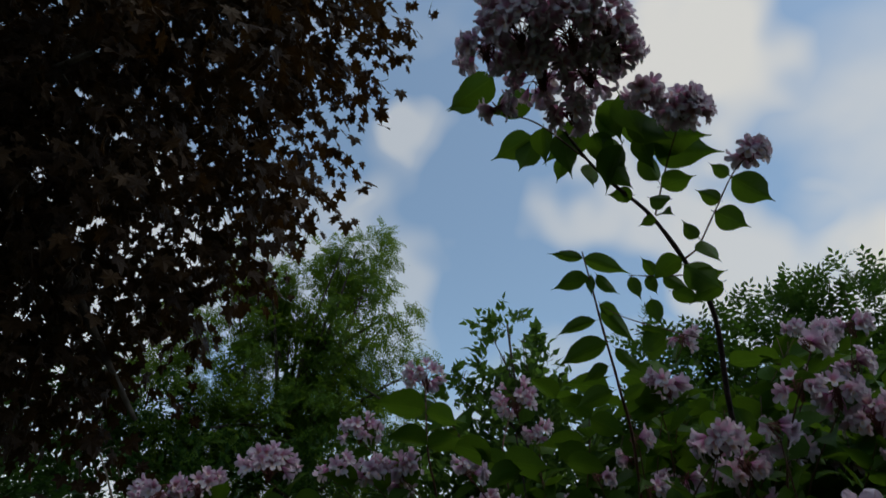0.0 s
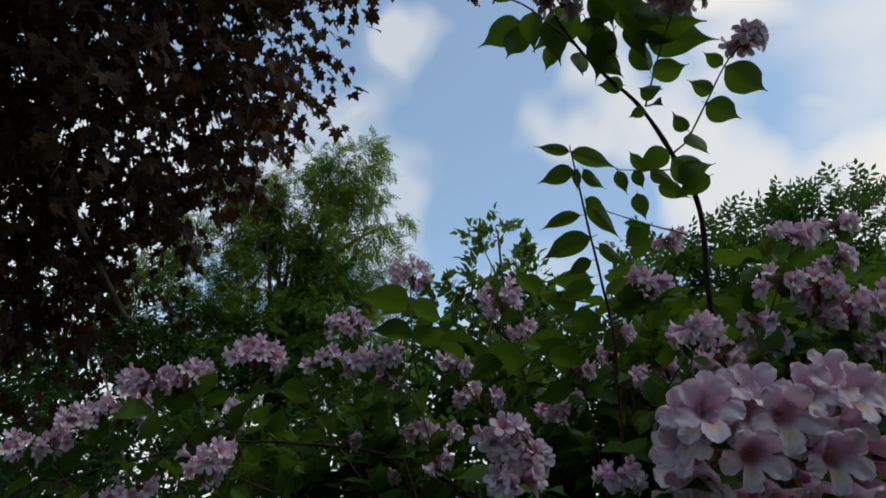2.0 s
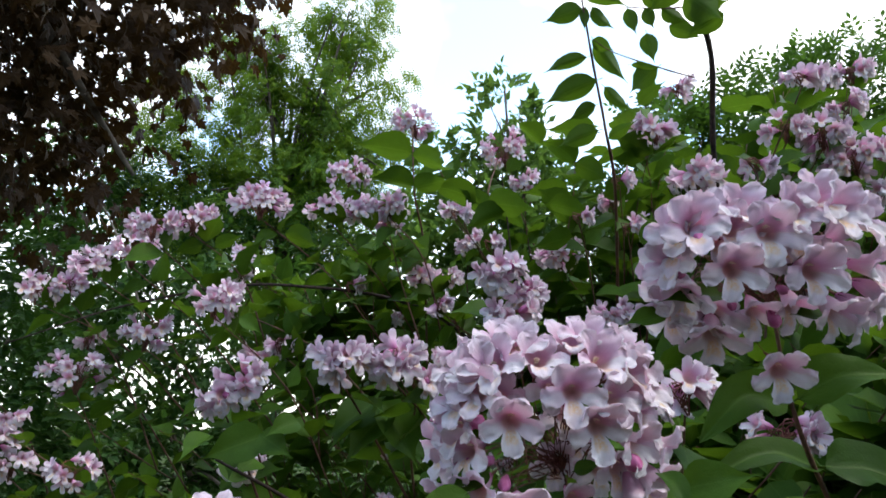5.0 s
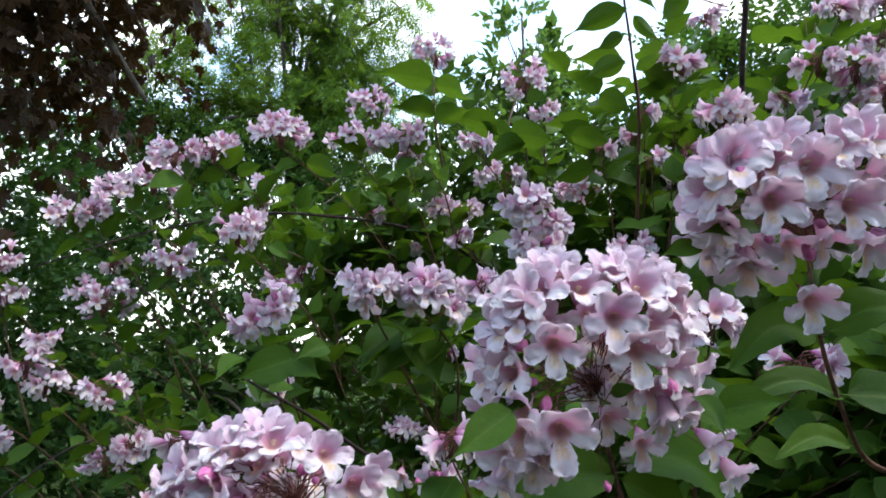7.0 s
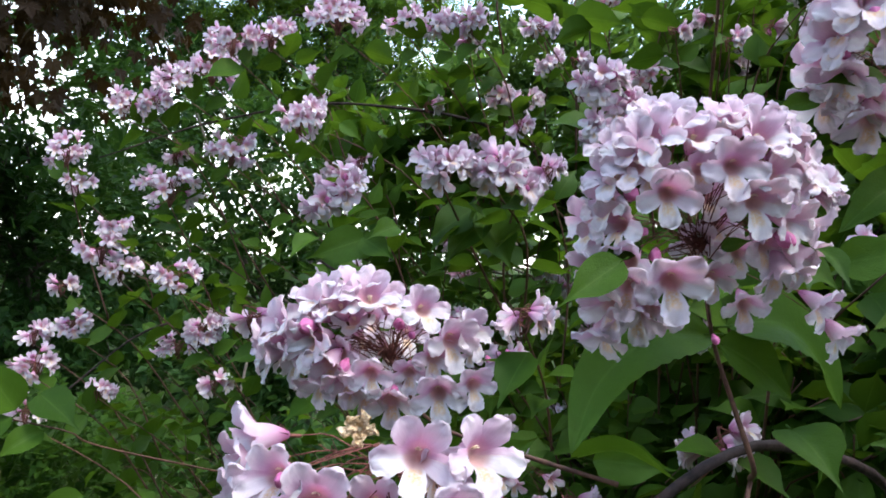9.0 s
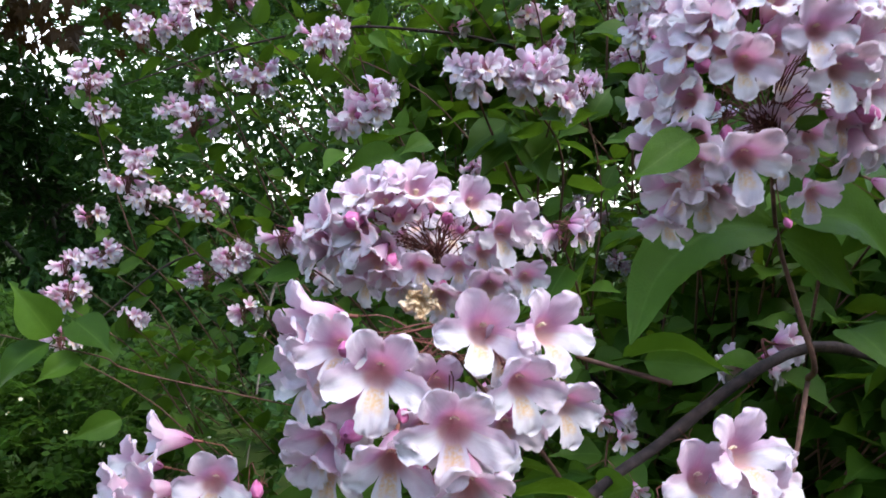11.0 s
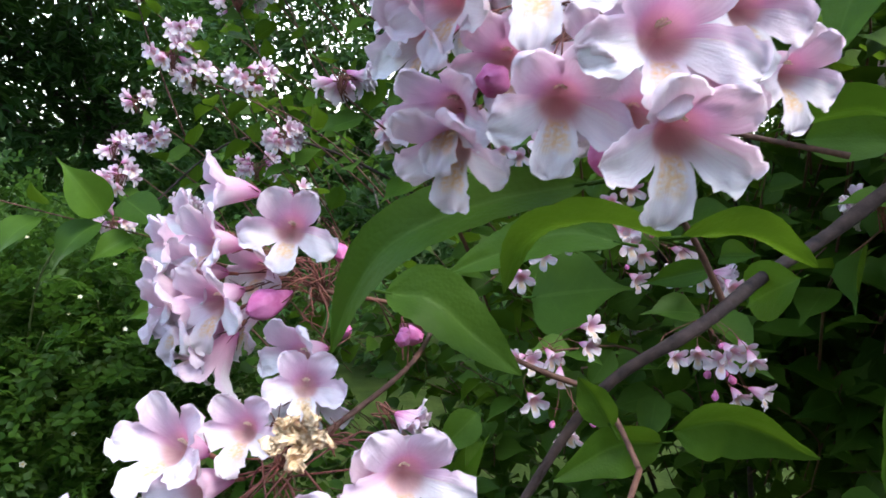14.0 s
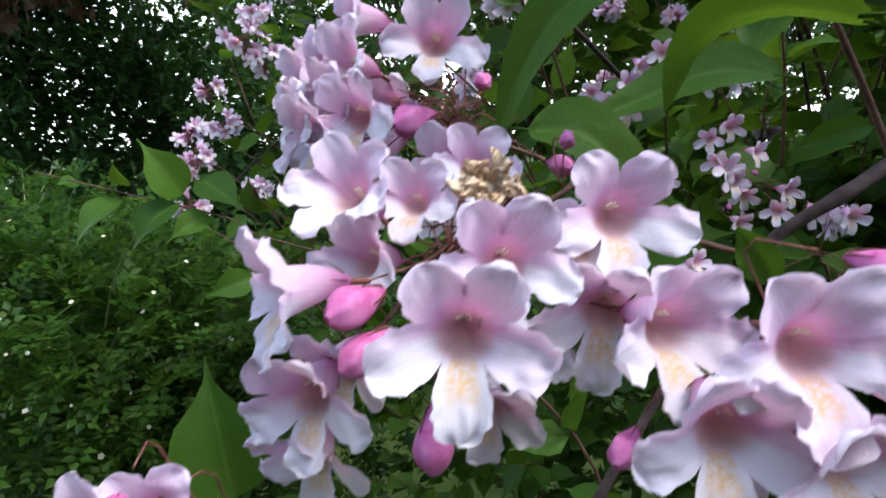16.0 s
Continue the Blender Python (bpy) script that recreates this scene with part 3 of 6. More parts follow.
MIDDLE = [
    (-0.480, 1.136, 1.358, 0.039),
    (-0.317, 1.072, 1.692, 0.042),
    (-0.013, 1.287, 1.786, 0.031),
    (0.033, 1.288, 1.781, 0.031),
    (0.238, 1.259, 1.825, 0.050),
    (0.256, 0.974, 1.665, 0.034),
    (0.047, 0.909, 1.605, 0.025),
    (-0.258, 0.732, 1.421, 0.030),
    (-0.201, 0.864, 1.471, 0.031),
    (0.010, 0.631, 1.441, 0.027),
    (0.179, 0.664, 1.328, 0.030),
    (0.040, 1.023, 1.612, 0.032),
    (0.020, 1.209, 1.721, 0.024),
    (-0.243, 1.201, 1.649, 0.029),
    (0.044, 1.352, 1.936, 0.034),
    (0.079, 1.369, 1.872, 0.034),
    (0.327, 1.217, 1.910, 0.026),
    (0.313, 0.642, 1.512, 0.036),
]
MID_NEAR = [
    (0.080, 0.747, 1.667, 0.033),
    (0.094, 0.752, 1.627, 0.030),
    (0.111, 0.767, 1.653, 0.025),
    (-0.066, 0.666, 1.569, 0.032),
    (-0.020, 0.670, 1.572, 0.032),
    (0.000, 0.692, 1.556, 0.019),
    (-0.176, 0.747, 1.556, 0.031),
    (-0.193, 0.743, 1.540, 0.028),
]
RIGHT_BANK = [
    (0.340, 0.855, 1.828, 0.034),
    (0.395, 0.919, 1.810, 0.045),
    (0.440, 0.900, 1.861, 0.021),
    (0.418, 0.731, 1.896, 0.020),
    (0.477, 0.885, 1.905, 0.034),
    (0.524, 0.887, 1.898, 0.039),
    (0.570, 0.896, 1.870, 0.044),
    (0.617, 0.888, 1.892, 0.031),
    (0.464, 0.910, 1.833, 0.021),
    (0.605, 0.911, 1.827, 0.031),
    (0.191, 0.526, 1.541, 0.026),
    (0.554, 0.873, 1.935, 0.026),
    (0.411, 0.934, 1.768, 0.024),
]
RIDGE_RIGHT = [
    (0.340, 0.865, 1.822, 0.028),
    (0.290, 1.028, 1.880, 0.020),
    (0.233, 1.058, 1.834, 0.018),
    (0.291, 1.000, 1.801, 0.022),
    (0.047, 1.127, 1.857, 0.020),
    (0.385, 0.789, 1.818, 0.022),
    (0.373, 0.861, 1.795, 0.020),
    (0.101, 1.137, 1.810, 0.022),
    (-0.072, 1.226, 1.868, 0.024),
    (0.321, 0.937, 1.799, 0.018),
]
LOWER_RIGHT = [
    (0.071, 0.735, 1.256, 0.019),
    (-0.001, 0.797, 1.383, 0.025),
    (0.175, 0.620, 1.355, 0.019),
    (-0.161, 0.508, 1.201, 0.014),
    (0.171, 0.732, 1.426, 0.023),
    (-0.243, 0.804, 1.377, 0.023),
]


bush = thing("beauty_bush", "large arching shrub covered in pale pink bell flowers", "flowering shrub", at=(0.45, 1.55, 0))
bush_wood, bush_leaf_poses = Soup(), []
CORE = Vector((0.45, 1.6, 1.0))


def add_cane(points, r0, r1, mat_slot=0, sides=8):
    line = spline(points, 8)
    soup = Soup()
    tube(soup, line, r0, r1, sides, 0, 0.2)
    return part("cane", soup.mesh("cane", [(BARK, TWIG, GREEN_TWIG)[mat_slot]]), bush), line


def stem_to(place, rnd, pairs=4, size=1.0, length=0.32, drop=0.2):
    """A leafy twig that carries a cluster, coming from the heart of the bush."""
    place = Vector(place)
    back = (CORE - place)
    back.z = 0
    back = back.normalized() * length * rnd.uniform(0.3, 1) + Vector((rnd.uniform(-0.06, 0.06), rnd.uniform(0.0, 0.1), -drop * rnd.uniform(0.7, 1.2)))
    foot = place + back
    mid = place.lerp(foot, 0.5) + Vector((rnd.uniform(-0.02, 0.02), 0, 0.03))
    twig_with_leaves(bush_wood, bush_leaf_poses, spline([foot, mid, place], 4), rnd, pairs, size, 0.0018, 0.0009)


def far_clusters(rows, seed, soups, dense=1.0, pairs=4, size=1.0, drop=0.25):
    rnd = random.Random(seed)
    for k, (x, y, z, r) in enumerate(rows):
        n = max(5, int(dense * 23 * (r / 0.045) ** 1.5))
        me = far_cluster_mesh(seed * 100 + k, soups, n, r * 1.03)
        part("inflorescence", me, bush, pose(x, y, z))
        stem_to((x, y, z - r * 0.5), rnd, pairs, size, 0.26, drop)


def near_cluster(place, radius, n, seed, meshes, root, low=-0.45, buds=4, size=1.0, label=""):
    """A cluster whose flowers are pieces of their own, on stalks that rise from a twig; root is relative to place."""
    poses = cluster_poses(seed, radius / size, n, low, 0.9, True)
    rnd = random.Random(seed + 7)
    bud_poses = []
    for k in range(buds):
        m, foot, gaze = rnd.choice(poses)
        gaze = (gaze + Vector((rnd.uniform(-0.5, 0.5), -0.2, rnd.uniform(-0.4, 0.3)))).normalized()
        q = facing(foot * rnd.uniform(0.7, 1.1) + Vector((rnd.uniform(-0.008, 0.008), rnd.uniform(-0.012, 0), rnd.uniform(-0.008, 0.008))), gaze, scale=rnd.uniform(0.6, 1.1))
        bud_poses.append((q, q.translation, gaze))
    return flowers_on(place, poses, bud_poses, rnd, seed, meshes, Vector(root) / size, size, label)


def flowers_on(place, poses, bud_poses, rnd, seed, meshes, root, size=1.0, label=""):
    soup = Soup()
    stalks(soup, poses + bud_poses, seed, root, 0.00023)
    top = part("inflorescence", soup.mesh("inflorescence", [CALYX]), bush, Matrix.Translation(place) @ Matrix.Scale(size, 4), label)
    for m, foot, gaze in poses:
        part("flower", rnd.choice(meshes), top, m)
    for m, foot, gaze in bud_poses:
        part("bud", BUD_MESH, top, m, "closed magenta bud")
    return top


def single_leaf(place, tip, width=1.0, up=(0, 0, 1), kind=0):
    """A leaf of its own from its stalk to its tip."""
    place, tip = Vector(place), Vector(tip)
    way = tip - place
    s = way.length / 0.06
    m = leaf_pose(place, way, random.Random(1), s, Vector(up)) @ Matrix.Diagonal((width, 1, 1, 1))
    return part("leaf", FINE_LEAF_MESHES[kind], bush, m)


def curved_leaf(midrib, half, up):
    """A large leaf whose blade follows a bent midrib; half is its half width, up the way its upper side looks."""
    line = spline([Vector(p) for p in midrib], 7)
    total = len(line) - 1
    seed = int(1e4 * abs(midrib[0][0])) % 50
    soup = Soup()
    verts, uvs, cols = [], [], 10
    for j, p in enumerate(line):
        s = j / total
        along = (line[min(j + 1, total)] - line[max(j - 1, 0)]).normalized()
        side = along.cross(Vector(up)).normalized()
        top = side.cross(along)
        w = max(0.0003, half * math.sin(math.pi * s ** 0.75) ** 0.8 * (1 - 0.2 * s) * 1.12)
        for i in range(cols + 1):
            c = i / cols * 2 - 1
            wave = 0.10 * half * math.sin(s * 11 + seed + (2.2 if c > 0 else 0)) * c * c * math.sin(math.pi * s)
            quilt = 0.05 * half * noise.noise((c * 2.5 + seed, s * 6, seed))
            tooth = 1 + (0.035 * math.sin(s * 70) if abs(c) == 1 else 0)
            verts.append(p + side * c * w * tooth + top * (abs(c) * w * 0.38 + wave + quilt))
            uvs.append((0.5 + 0.5 * c, s))
    soup.add(verts, grid_faces(cols + 1, total + 1), uvs)
    back = (line[0] - line[1]).normalized()
    tube(soup, [line[0] + back * 0.006, line[0], line[1]], 0.0007, 0.0005, 5)
    return part("leaf", soup.mesh("leaf", [LEAF]), bush)


# canes of the bush
add_cane([(0.45, 1.75, 0), (0.42, 1.7, 0.7), (0.30, 1.55, 1.4), (0.05, 1.35, 1.70), (-0.25, 1.27, 1.76), (-0.50, 1.24, 1.72), (-0.70, 1.2, 1.64)], 0.0055, 0.0010)
add_cane([(0.40, 1.8, 0), (0.1, 1.7, 0.8), (-0.25, 1.45, 1.2), (-0.55, 1.25, 1.36), (-0.74, 1.14, 1.22)], 0.006, 0.0011)
add_cane([(0.50, 1.6, 0), (0.58, 1.5, 0.9), (0.50, 1.15, 1.6), (0.404, 0.950, 1.869), (0.371, 0.852, 1.994), (0.325, 0.801, 2.053), (0.274, 0.754, 2.094), (0.227, 0.726, 2.119), (0.187, 0.696, 2.138), (0.138, 0.640, 2.160)], 0.0052, 0.0016)
add_cane([(0.52, 1.6, 0), (0.7, 1.3, 0.8), (0.62, 0.9, 1.4), (0.48, 0.62, 1.50), (0.32, 0.48, 1.45), (0.200, 0.40, 1.42)], 0.008, 0.0026)
add_cane([(0.46, 1.45, 0), (0.48, 1.0, 0.75), (0.34, 0.65, 1.25), (0.150, 0.455, 1.385), (0.039, 0.415, 1.330), (-0.008, 0.382, 1.303), (-0.046, 0.375, 1.275), (-0.078, 0.362, 1.225), (-0.12, 0.34, 1.15)], 0.0042, 0.0016)
add_cane([(0.45, 1.6, 0), (0.3, 1.4, 0.9), (0.05, 1.1, 1.25), (-0.12, 0.85, 1.42), (-0.2, 0.76, 1.48)], 0.006, 0.0014)
add_cane([(0.44, 1.8, 0), (0.35, 1.65, 1.0), (0.2, 1.5, 1.7), (0.15, 1.42, 2.02)], 0.006, 0.0014)

# far and middle clusters
far_clusters(FAR_RIDGE, 1, FAR_SOUPS, 1.0, 4, 1.1)
far_clusters(LEFT_DROP, 2, FAR_SOUPS, 0.75, 3, 0.95)
far_clusters(MIDDLE, 3, MID_SOUPS, 1.0, 4, 1.0)
far_clusters(RIGHT_BANK, 4, MID_SOUPS, 1.1, 4, 0.9)
far_clusters(RIDGE_RIGHT, 6, MID_SOUPS, 1.0, 2, 0.9)
far_clusters(LOWER_RIGHT, 5, MID_SOUPS, 0.9, 3, 0.8)
rnd = random.Random(60)
for k, (x, y, z, r) in enumerate(MID_NEAR):
    near_cluster((x, y, z), r, max(6, int(14 * (r / 0.032) ** 1.5)), 300 + k, MID_FLOWERS, (0, 0.01, -r * 0.6), buds=2)
    stem_to((x, y + 0.01, z - r * 0.6), rnd, 3, 0.8, 0.2)

# close clusters

CLUSTER_A = [  # x, y, z of the foot, facing, size
    (0.0750, 0.3343, 1.5299, -0.03, -1.00, -0.07, 0.94),
    (0.0494, 0.3336, 1.5192, -0.03, -0.98, -0.22, 0.94),
    (0.0834, 0.3373, 1.5190, 0.17, -0.92, -0.34, 0.94),
    (0.0525, 0.3376, 1.4859, -0.02, -0.94, -0.35, 1.08),
    (0.0455, 0.3403, 1.5339, -0.27, -0.84, 0.48, 0.99),
    (0.0615, 0.3429, 1.5348, 0.02, -0.77, 0.64, 0.94),
    (0.0846, 0.3424, 1.5361, 0.24, -0.83, 0.51, 1.03),
    (0.0959, 0.3471, 1.5342, 0.64, -0.68, 0.37, 0.94),
    (0.0500, 0.3513, 1.5417, -0.10, -0.55, 0.83, 0.94),
    (0.0987, 0.3523, 1.5210, 0.84, -0.55, 0.02, 0.99),
    (0.1091, 0.3578, 1.5094, 0.87, -0.42, -0.27, 0.99),
    (0.1014, 0.3538, 1.4965, 0.28, -0.55, -0.79, 0.99),
    (0.0359, 0.3471, 1.5134, -0.74, -0.67, 0.06, 0.94),
]
CLUSTER_A += [
    (0.0328, 0.3563, 1.5073, -0.89, -0.46, -0.10, 0.99),
    (0.0381, 0.3546, 1.5010, -0.81, -0.50, -0.30, 0.99),
    (0.0329, 0.3563, 1.4904, -0.75, -0.44, -0.49, 0.94),
    (0.0352, 0.3439, 1.5204, -0.57, -0.74, 0.36, 0.94),
    (0.0407, 0.3368, 1.5266, -0.41, -0.90, 0.17, 0.89),
    (0.0359, 0.3487, 1.4756, -0.55, -0.64, -0.54, 0.99),
    (0.0431, 0.3468, 1.4728, -0.28, -0.67, -0.69, 0.94),
    (0.0325, 0.3549, 1.4637, -0.44, -0.46, -0.77, 0.94),
    (0.0793, 0.3743, 1.4861, 0.28, -0.91, -0.32, 0.75),
    (0.1322, 0.3931, 1.4760, 0.60, -0.71, -0.37, 0.94),
    (0.1424, 0.3928, 1.4632, 0.60, -0.60, -0.53, 0.94),
    (0.1034, 0.3965, 1.4754, 0.08, -0.85, -0.52, 0.85),
    (0.0754, 0.3515, 1.5414, 0.11, -0.57, 0.81, 0.94),
]
CLUSTER_A += [
    (0.0560, 0.3473, 1.5395, -0.20, -0.66, 0.72, 0.94),
    (0.0847, 0.3535, 1.5432, 0.11, -0.54, 0.84, 0.94),
    (0.0972, 0.3544, 1.5400, 0.42, -0.52, 0.74, 0.94),
    (0.0406, 0.3424, 1.5315, -0.39, -0.78, 0.49, 0.94),
    (0.0394, 0.3440, 1.5052, -0.66, -0.75, -0.04, 0.94),
    (0.0423, 0.3439, 1.4928, -0.56, -0.75, -0.35, 0.94),
    (0.1031, 0.3513, 1.5272, 0.75, -0.58, 0.33, 0.94),
    (0.0956, 0.3453, 1.5105, 0.67, -0.72, -0.19, 0.94),
    (0.0874, 0.3381, 1.5259, 0.46, -0.88, 0.10, 0.89),
    (0.1046, 0.3524, 1.4990, 0.67, -0.56, -0.49, 0.94),
    (0.0368, 0.3470, 1.5299, -0.49, -0.65, 0.58, 0.89),
    (0.0683, 0.3594, 1.5307, 0.06, -0.99, 0.08, 0.85),
    (0.0402, 0.3400, 1.4818, -0.44, -0.83, -0.34, 0.89),
]
CLUSTER_A += [
    (0.0848, 0.3861, 1.5090, 0.07, -1.00, -0.02, 0.85),
    (0.0754, 0.3854, 1.5012, -0.03, -0.98, -0.22, 0.85),
    (0.0949, 0.3863, 1.4993, 0.18, -0.93, -0.33, 0.85),
    (0.0774, 0.3803, 1.5207, 0.06, -0.99, 0.08, 0.85),
    (0.0483, 0.3531, 1.5254, -0.26, -0.95, 0.17, 0.89),
    (0.0941, 0.3558, 1.5022, 0.38, -0.83, -0.41, 0.89),
    (0.0482, 0.3472, 1.4745, -0.13, -0.76, -0.63, 0.89),
]
BUDS_A = [  # x, y, z of the foot, facing, size
    (0.0391, 0.3350, 1.5145, -0.55, -0.83, 0.06, 0.86),
    (0.0354, 0.3426, 1.4998, -0.67, -0.66, -0.35, 0.66),
    (0.0487, 0.3389, 1.4932, -0.24, -0.73, -0.65, 0.73),
    (0.0979, 0.3424, 1.5029, 0.49, -0.70, -0.52, 0.99),
    (0.0746, 0.3427, 1.4573, 0.17, -0.68, -0.71, 0.46),
    (0.0427, 0.3323, 1.5003, -0.45, -0.86, -0.25, 0.53),
]
CLUSTER_B = [  # x, y, z of the foot, facing, size
    (-0.0953, 0.3940, 1.4511, -0.19, -0.64, 0.74, 1.03),
    (-0.0836, 0.3944, 1.4558, 0.11, -0.63, 0.77, 1.03),
    (-0.1042, 0.3925, 1.4502, -0.47, -0.68, 0.56, 1.03),
    (-0.1024, 0.3971, 1.4544, -0.30, -0.54, 0.78, 1.03),
    (-0.1136, 0.4004, 1.4391, -0.88, -0.46, 0.05, 1.08),
    (-0.1123, 0.3966, 1.4357, -0.77, -0.56, -0.30, 1.03),
    (-0.0959, 0.3869, 1.4368, -0.38, -0.82, -0.43, 0.94),
    (-0.0781, 0.3805, 1.4319, 0.02, -0.98, -0.22, 0.83),
    (-0.0682, 0.3875, 1.4218, -0.02, -0.85, -0.53, 0.99),
    (-0.0457, 0.3852, 1.4243, 0.07, -0.97, -0.22, 1.03),
    (-0.0303, 0.3831, 1.4274, 0.26, -0.96, -0.11, 0.77),
    (-0.0598, 0.3877, 1.4574, 0.45, -0.81, 0.36, 0.94),
    (-0.0457, 0.3877, 1.4485, 0.53, -0.84, -0.10, 0.99),
]
CLUSTER_B += [
    (-0.0408, 0.3948, 1.4488, 0.76, -0.63, 0.17, 0.94),
    (-0.1183, 0.3960, 1.4451, -0.70, -0.57, 0.42, 1.03),
    (-0.1035, 0.3872, 1.4430, -0.55, -0.84, -0.04, 1.03),
    (-0.0921, 0.4084, 1.4464, -0.08, -0.80, 0.60, 0.85),
    (-0.0940, 0.3999, 1.4373, -0.34, -0.93, -0.14, 0.85),
    (-0.1025, 0.3934, 1.4276, -0.44, -0.63, -0.64, 0.94),
    (-0.1268, 0.4028, 1.4394, -0.93, -0.36, -0.05, 1.03),
    (-0.0913, 0.4007, 1.4602, -0.01, -0.43, 0.90, 0.94),
]
CLUSTER_B += [
    (-0.0940, 0.4407, 1.4390, 0.06, -0.98, 0.18, 0.85),
    (-0.0788, 0.4419, 1.4353, 0.16, -0.99, -0.02, 0.85),
    (-0.0971, 0.4356, 1.4303, -0.13, -0.99, -0.03, 0.85),
    (-0.0879, 0.4402, 1.4467, 0.04, -0.92, 0.39, 0.85),
    (-0.0700, 0.4369, 1.4419, 0.27, -0.94, 0.20, 0.85),
    (-0.1234, 0.3994, 1.4354, -0.88, -0.46, -0.15, 0.99),
    (-0.0890, 0.3868, 1.4291, -0.23, -0.81, -0.53, 0.89),
    (-0.0817, 0.3893, 1.4241, -0.13, -0.76, -0.63, 0.94),
    (-0.0607, 0.3915, 1.4318, 0.07, -0.94, -0.32, 0.75),
    (-0.0518, 0.3956, 1.4376, 0.36, -0.93, -0.01, 0.89),
    (-0.0773, 0.4135, 1.4536, 0.22, -0.64, 0.74, 0.94),
    (-0.1003, 0.3870, 1.4435, -0.54, -0.83, 0.16, 0.94),
]
BUDS_B = [  # x, y, z of the foot, facing, size
    (-0.1063, 0.3791, 1.4486, -0.43, -0.90, 0.06, 1.12),
    (-0.0681, 0.3913, 1.4492, 0.25, -0.92, 0.30, 0.83),
    (-0.0615, 0.3900, 1.4470, 0.37, -0.88, -0.31, 0.53),
    (-0.0667, 0.3793, 1.4215, 0.08, -0.86, -0.50, 0.59),
    (-0.0910, 0.3804, 1.4334, -0.13, -0.83, -0.54, 0.79),
]
CLUSTER_R = [  # x, y, z of the foot, facing, size
    (0.1435, 0.3662, 1.6077, -0.21, -0.97, 0.15, 1.13),
    (0.1598, 0.3656, 1.5928, -0.09, -0.96, -0.25, 1.13),
    (0.1752, 0.3628, 1.6092, 0.01, -0.99, -0.16, 1.15),
    (0.1950, 0.3664, 1.5927, 0.11, -0.96, -0.25, 1.17),
    (0.1456, 0.3779, 1.6051, -0.70, -0.71, -0.08, 1.13),
    (0.1473, 0.3891, 1.5939, -0.82, -0.48, -0.31, 1.13),
    (0.1460, 0.3945, 1.5817, -0.68, -0.36, -0.64, 1.13),
    (0.1579, 0.3850, 1.5713, -0.13, -0.55, -0.82, 1.13),
    (0.1858, 0.3842, 1.5494, 0.02, -0.86, -0.50, 1.03),
    (0.1891, 0.3658, 1.6151, 0.09, -0.96, 0.26, 1.08),
    (0.2029, 0.3690, 1.6215, 0.20, -0.90, 0.39, 1.08),
    (0.2068, 0.3651, 1.6179, 0.31, -0.95, 0.07, 1.13),
    (0.2096, 0.3794, 1.5805, 0.43, -0.67, -0.61, 1.13),
]
CLUSTER_R += [
    (0.1552, 0.3742, 1.6119, -0.23, -0.83, 0.51, 1.03),
    (0.1712, 0.3726, 1.6140, -0.12, -0.86, 0.49, 1.08),
    (0.1414, 0.3769, 1.5939, -0.64, -0.77, 0.07, 1.03),
    (0.2227, 0.3761, 1.6149, 0.61, -0.76, 0.21, 1.13),
    (0.2280, 0.3837, 1.5981, 0.78, -0.62, -0.07, 1.13),
    (0.2257, 0.3869, 1.5822, 0.63, -0.52, -0.58, 1.13),
    (0.1480, 0.3801, 1.5868, -0.48, -0.62, -0.62, 1.03),
    (0.1564, 0.3921, 1.5770, -0.48, -0.39, -0.79, 1.03),
    (0.1834, 0.3965, 1.5824, 0.02, -0.70, -0.72, 0.94),
    (0.1939, 0.3844, 1.6101, 0.11, -0.96, -0.25, 0.94),
    (0.1625, 0.3841, 1.6097, -0.19, -0.98, -0.06, 0.94),
    (0.2335, 0.3864, 1.5897, 0.71, -0.53, -0.46, 1.13),
]
CLUSTER_R += [
    (0.1433, 0.3714, 1.6072, -0.51, -0.85, 0.16, 1.03),
    (0.1627, 0.3744, 1.6086, -0.11, -0.96, 0.25, 1.03),
    (0.1808, 0.3872, 1.6001, 0.01, -0.99, -0.16, 1.03),
    (0.1968, 0.3806, 1.6082, 0.10, -0.99, 0.04, 1.03),
    (0.1474, 0.3856, 1.5865, -0.68, -0.53, -0.51, 1.03),
    (0.1652, 0.3979, 1.5817, -0.19, -0.74, -0.65, 1.03),
    (0.2015, 0.3964, 1.5869, 0.23, -0.66, -0.72, 1.03),
    (0.2114, 0.3806, 1.6070, 0.30, -0.95, -0.04, 1.03),
]
BUDS_R = [  # x, y, z of the foot, facing, size
    (0.1451, 0.3585, 1.6037, -0.30, -0.89, -0.36, 0.86),
    (0.1901, 0.3875, 1.5743, 0.13, -0.39, -0.91, 0.92),
    (0.1830, 0.3631, 1.5812, 0.22, -0.82, -0.53, 0.66),
    (0.1419, 0.3720, 1.5900, -0.60, -0.67, -0.44, 0.66),
    (0.1658, 0.3760, 1.5771, -0.17, -0.58, -0.80, 0.66),
]
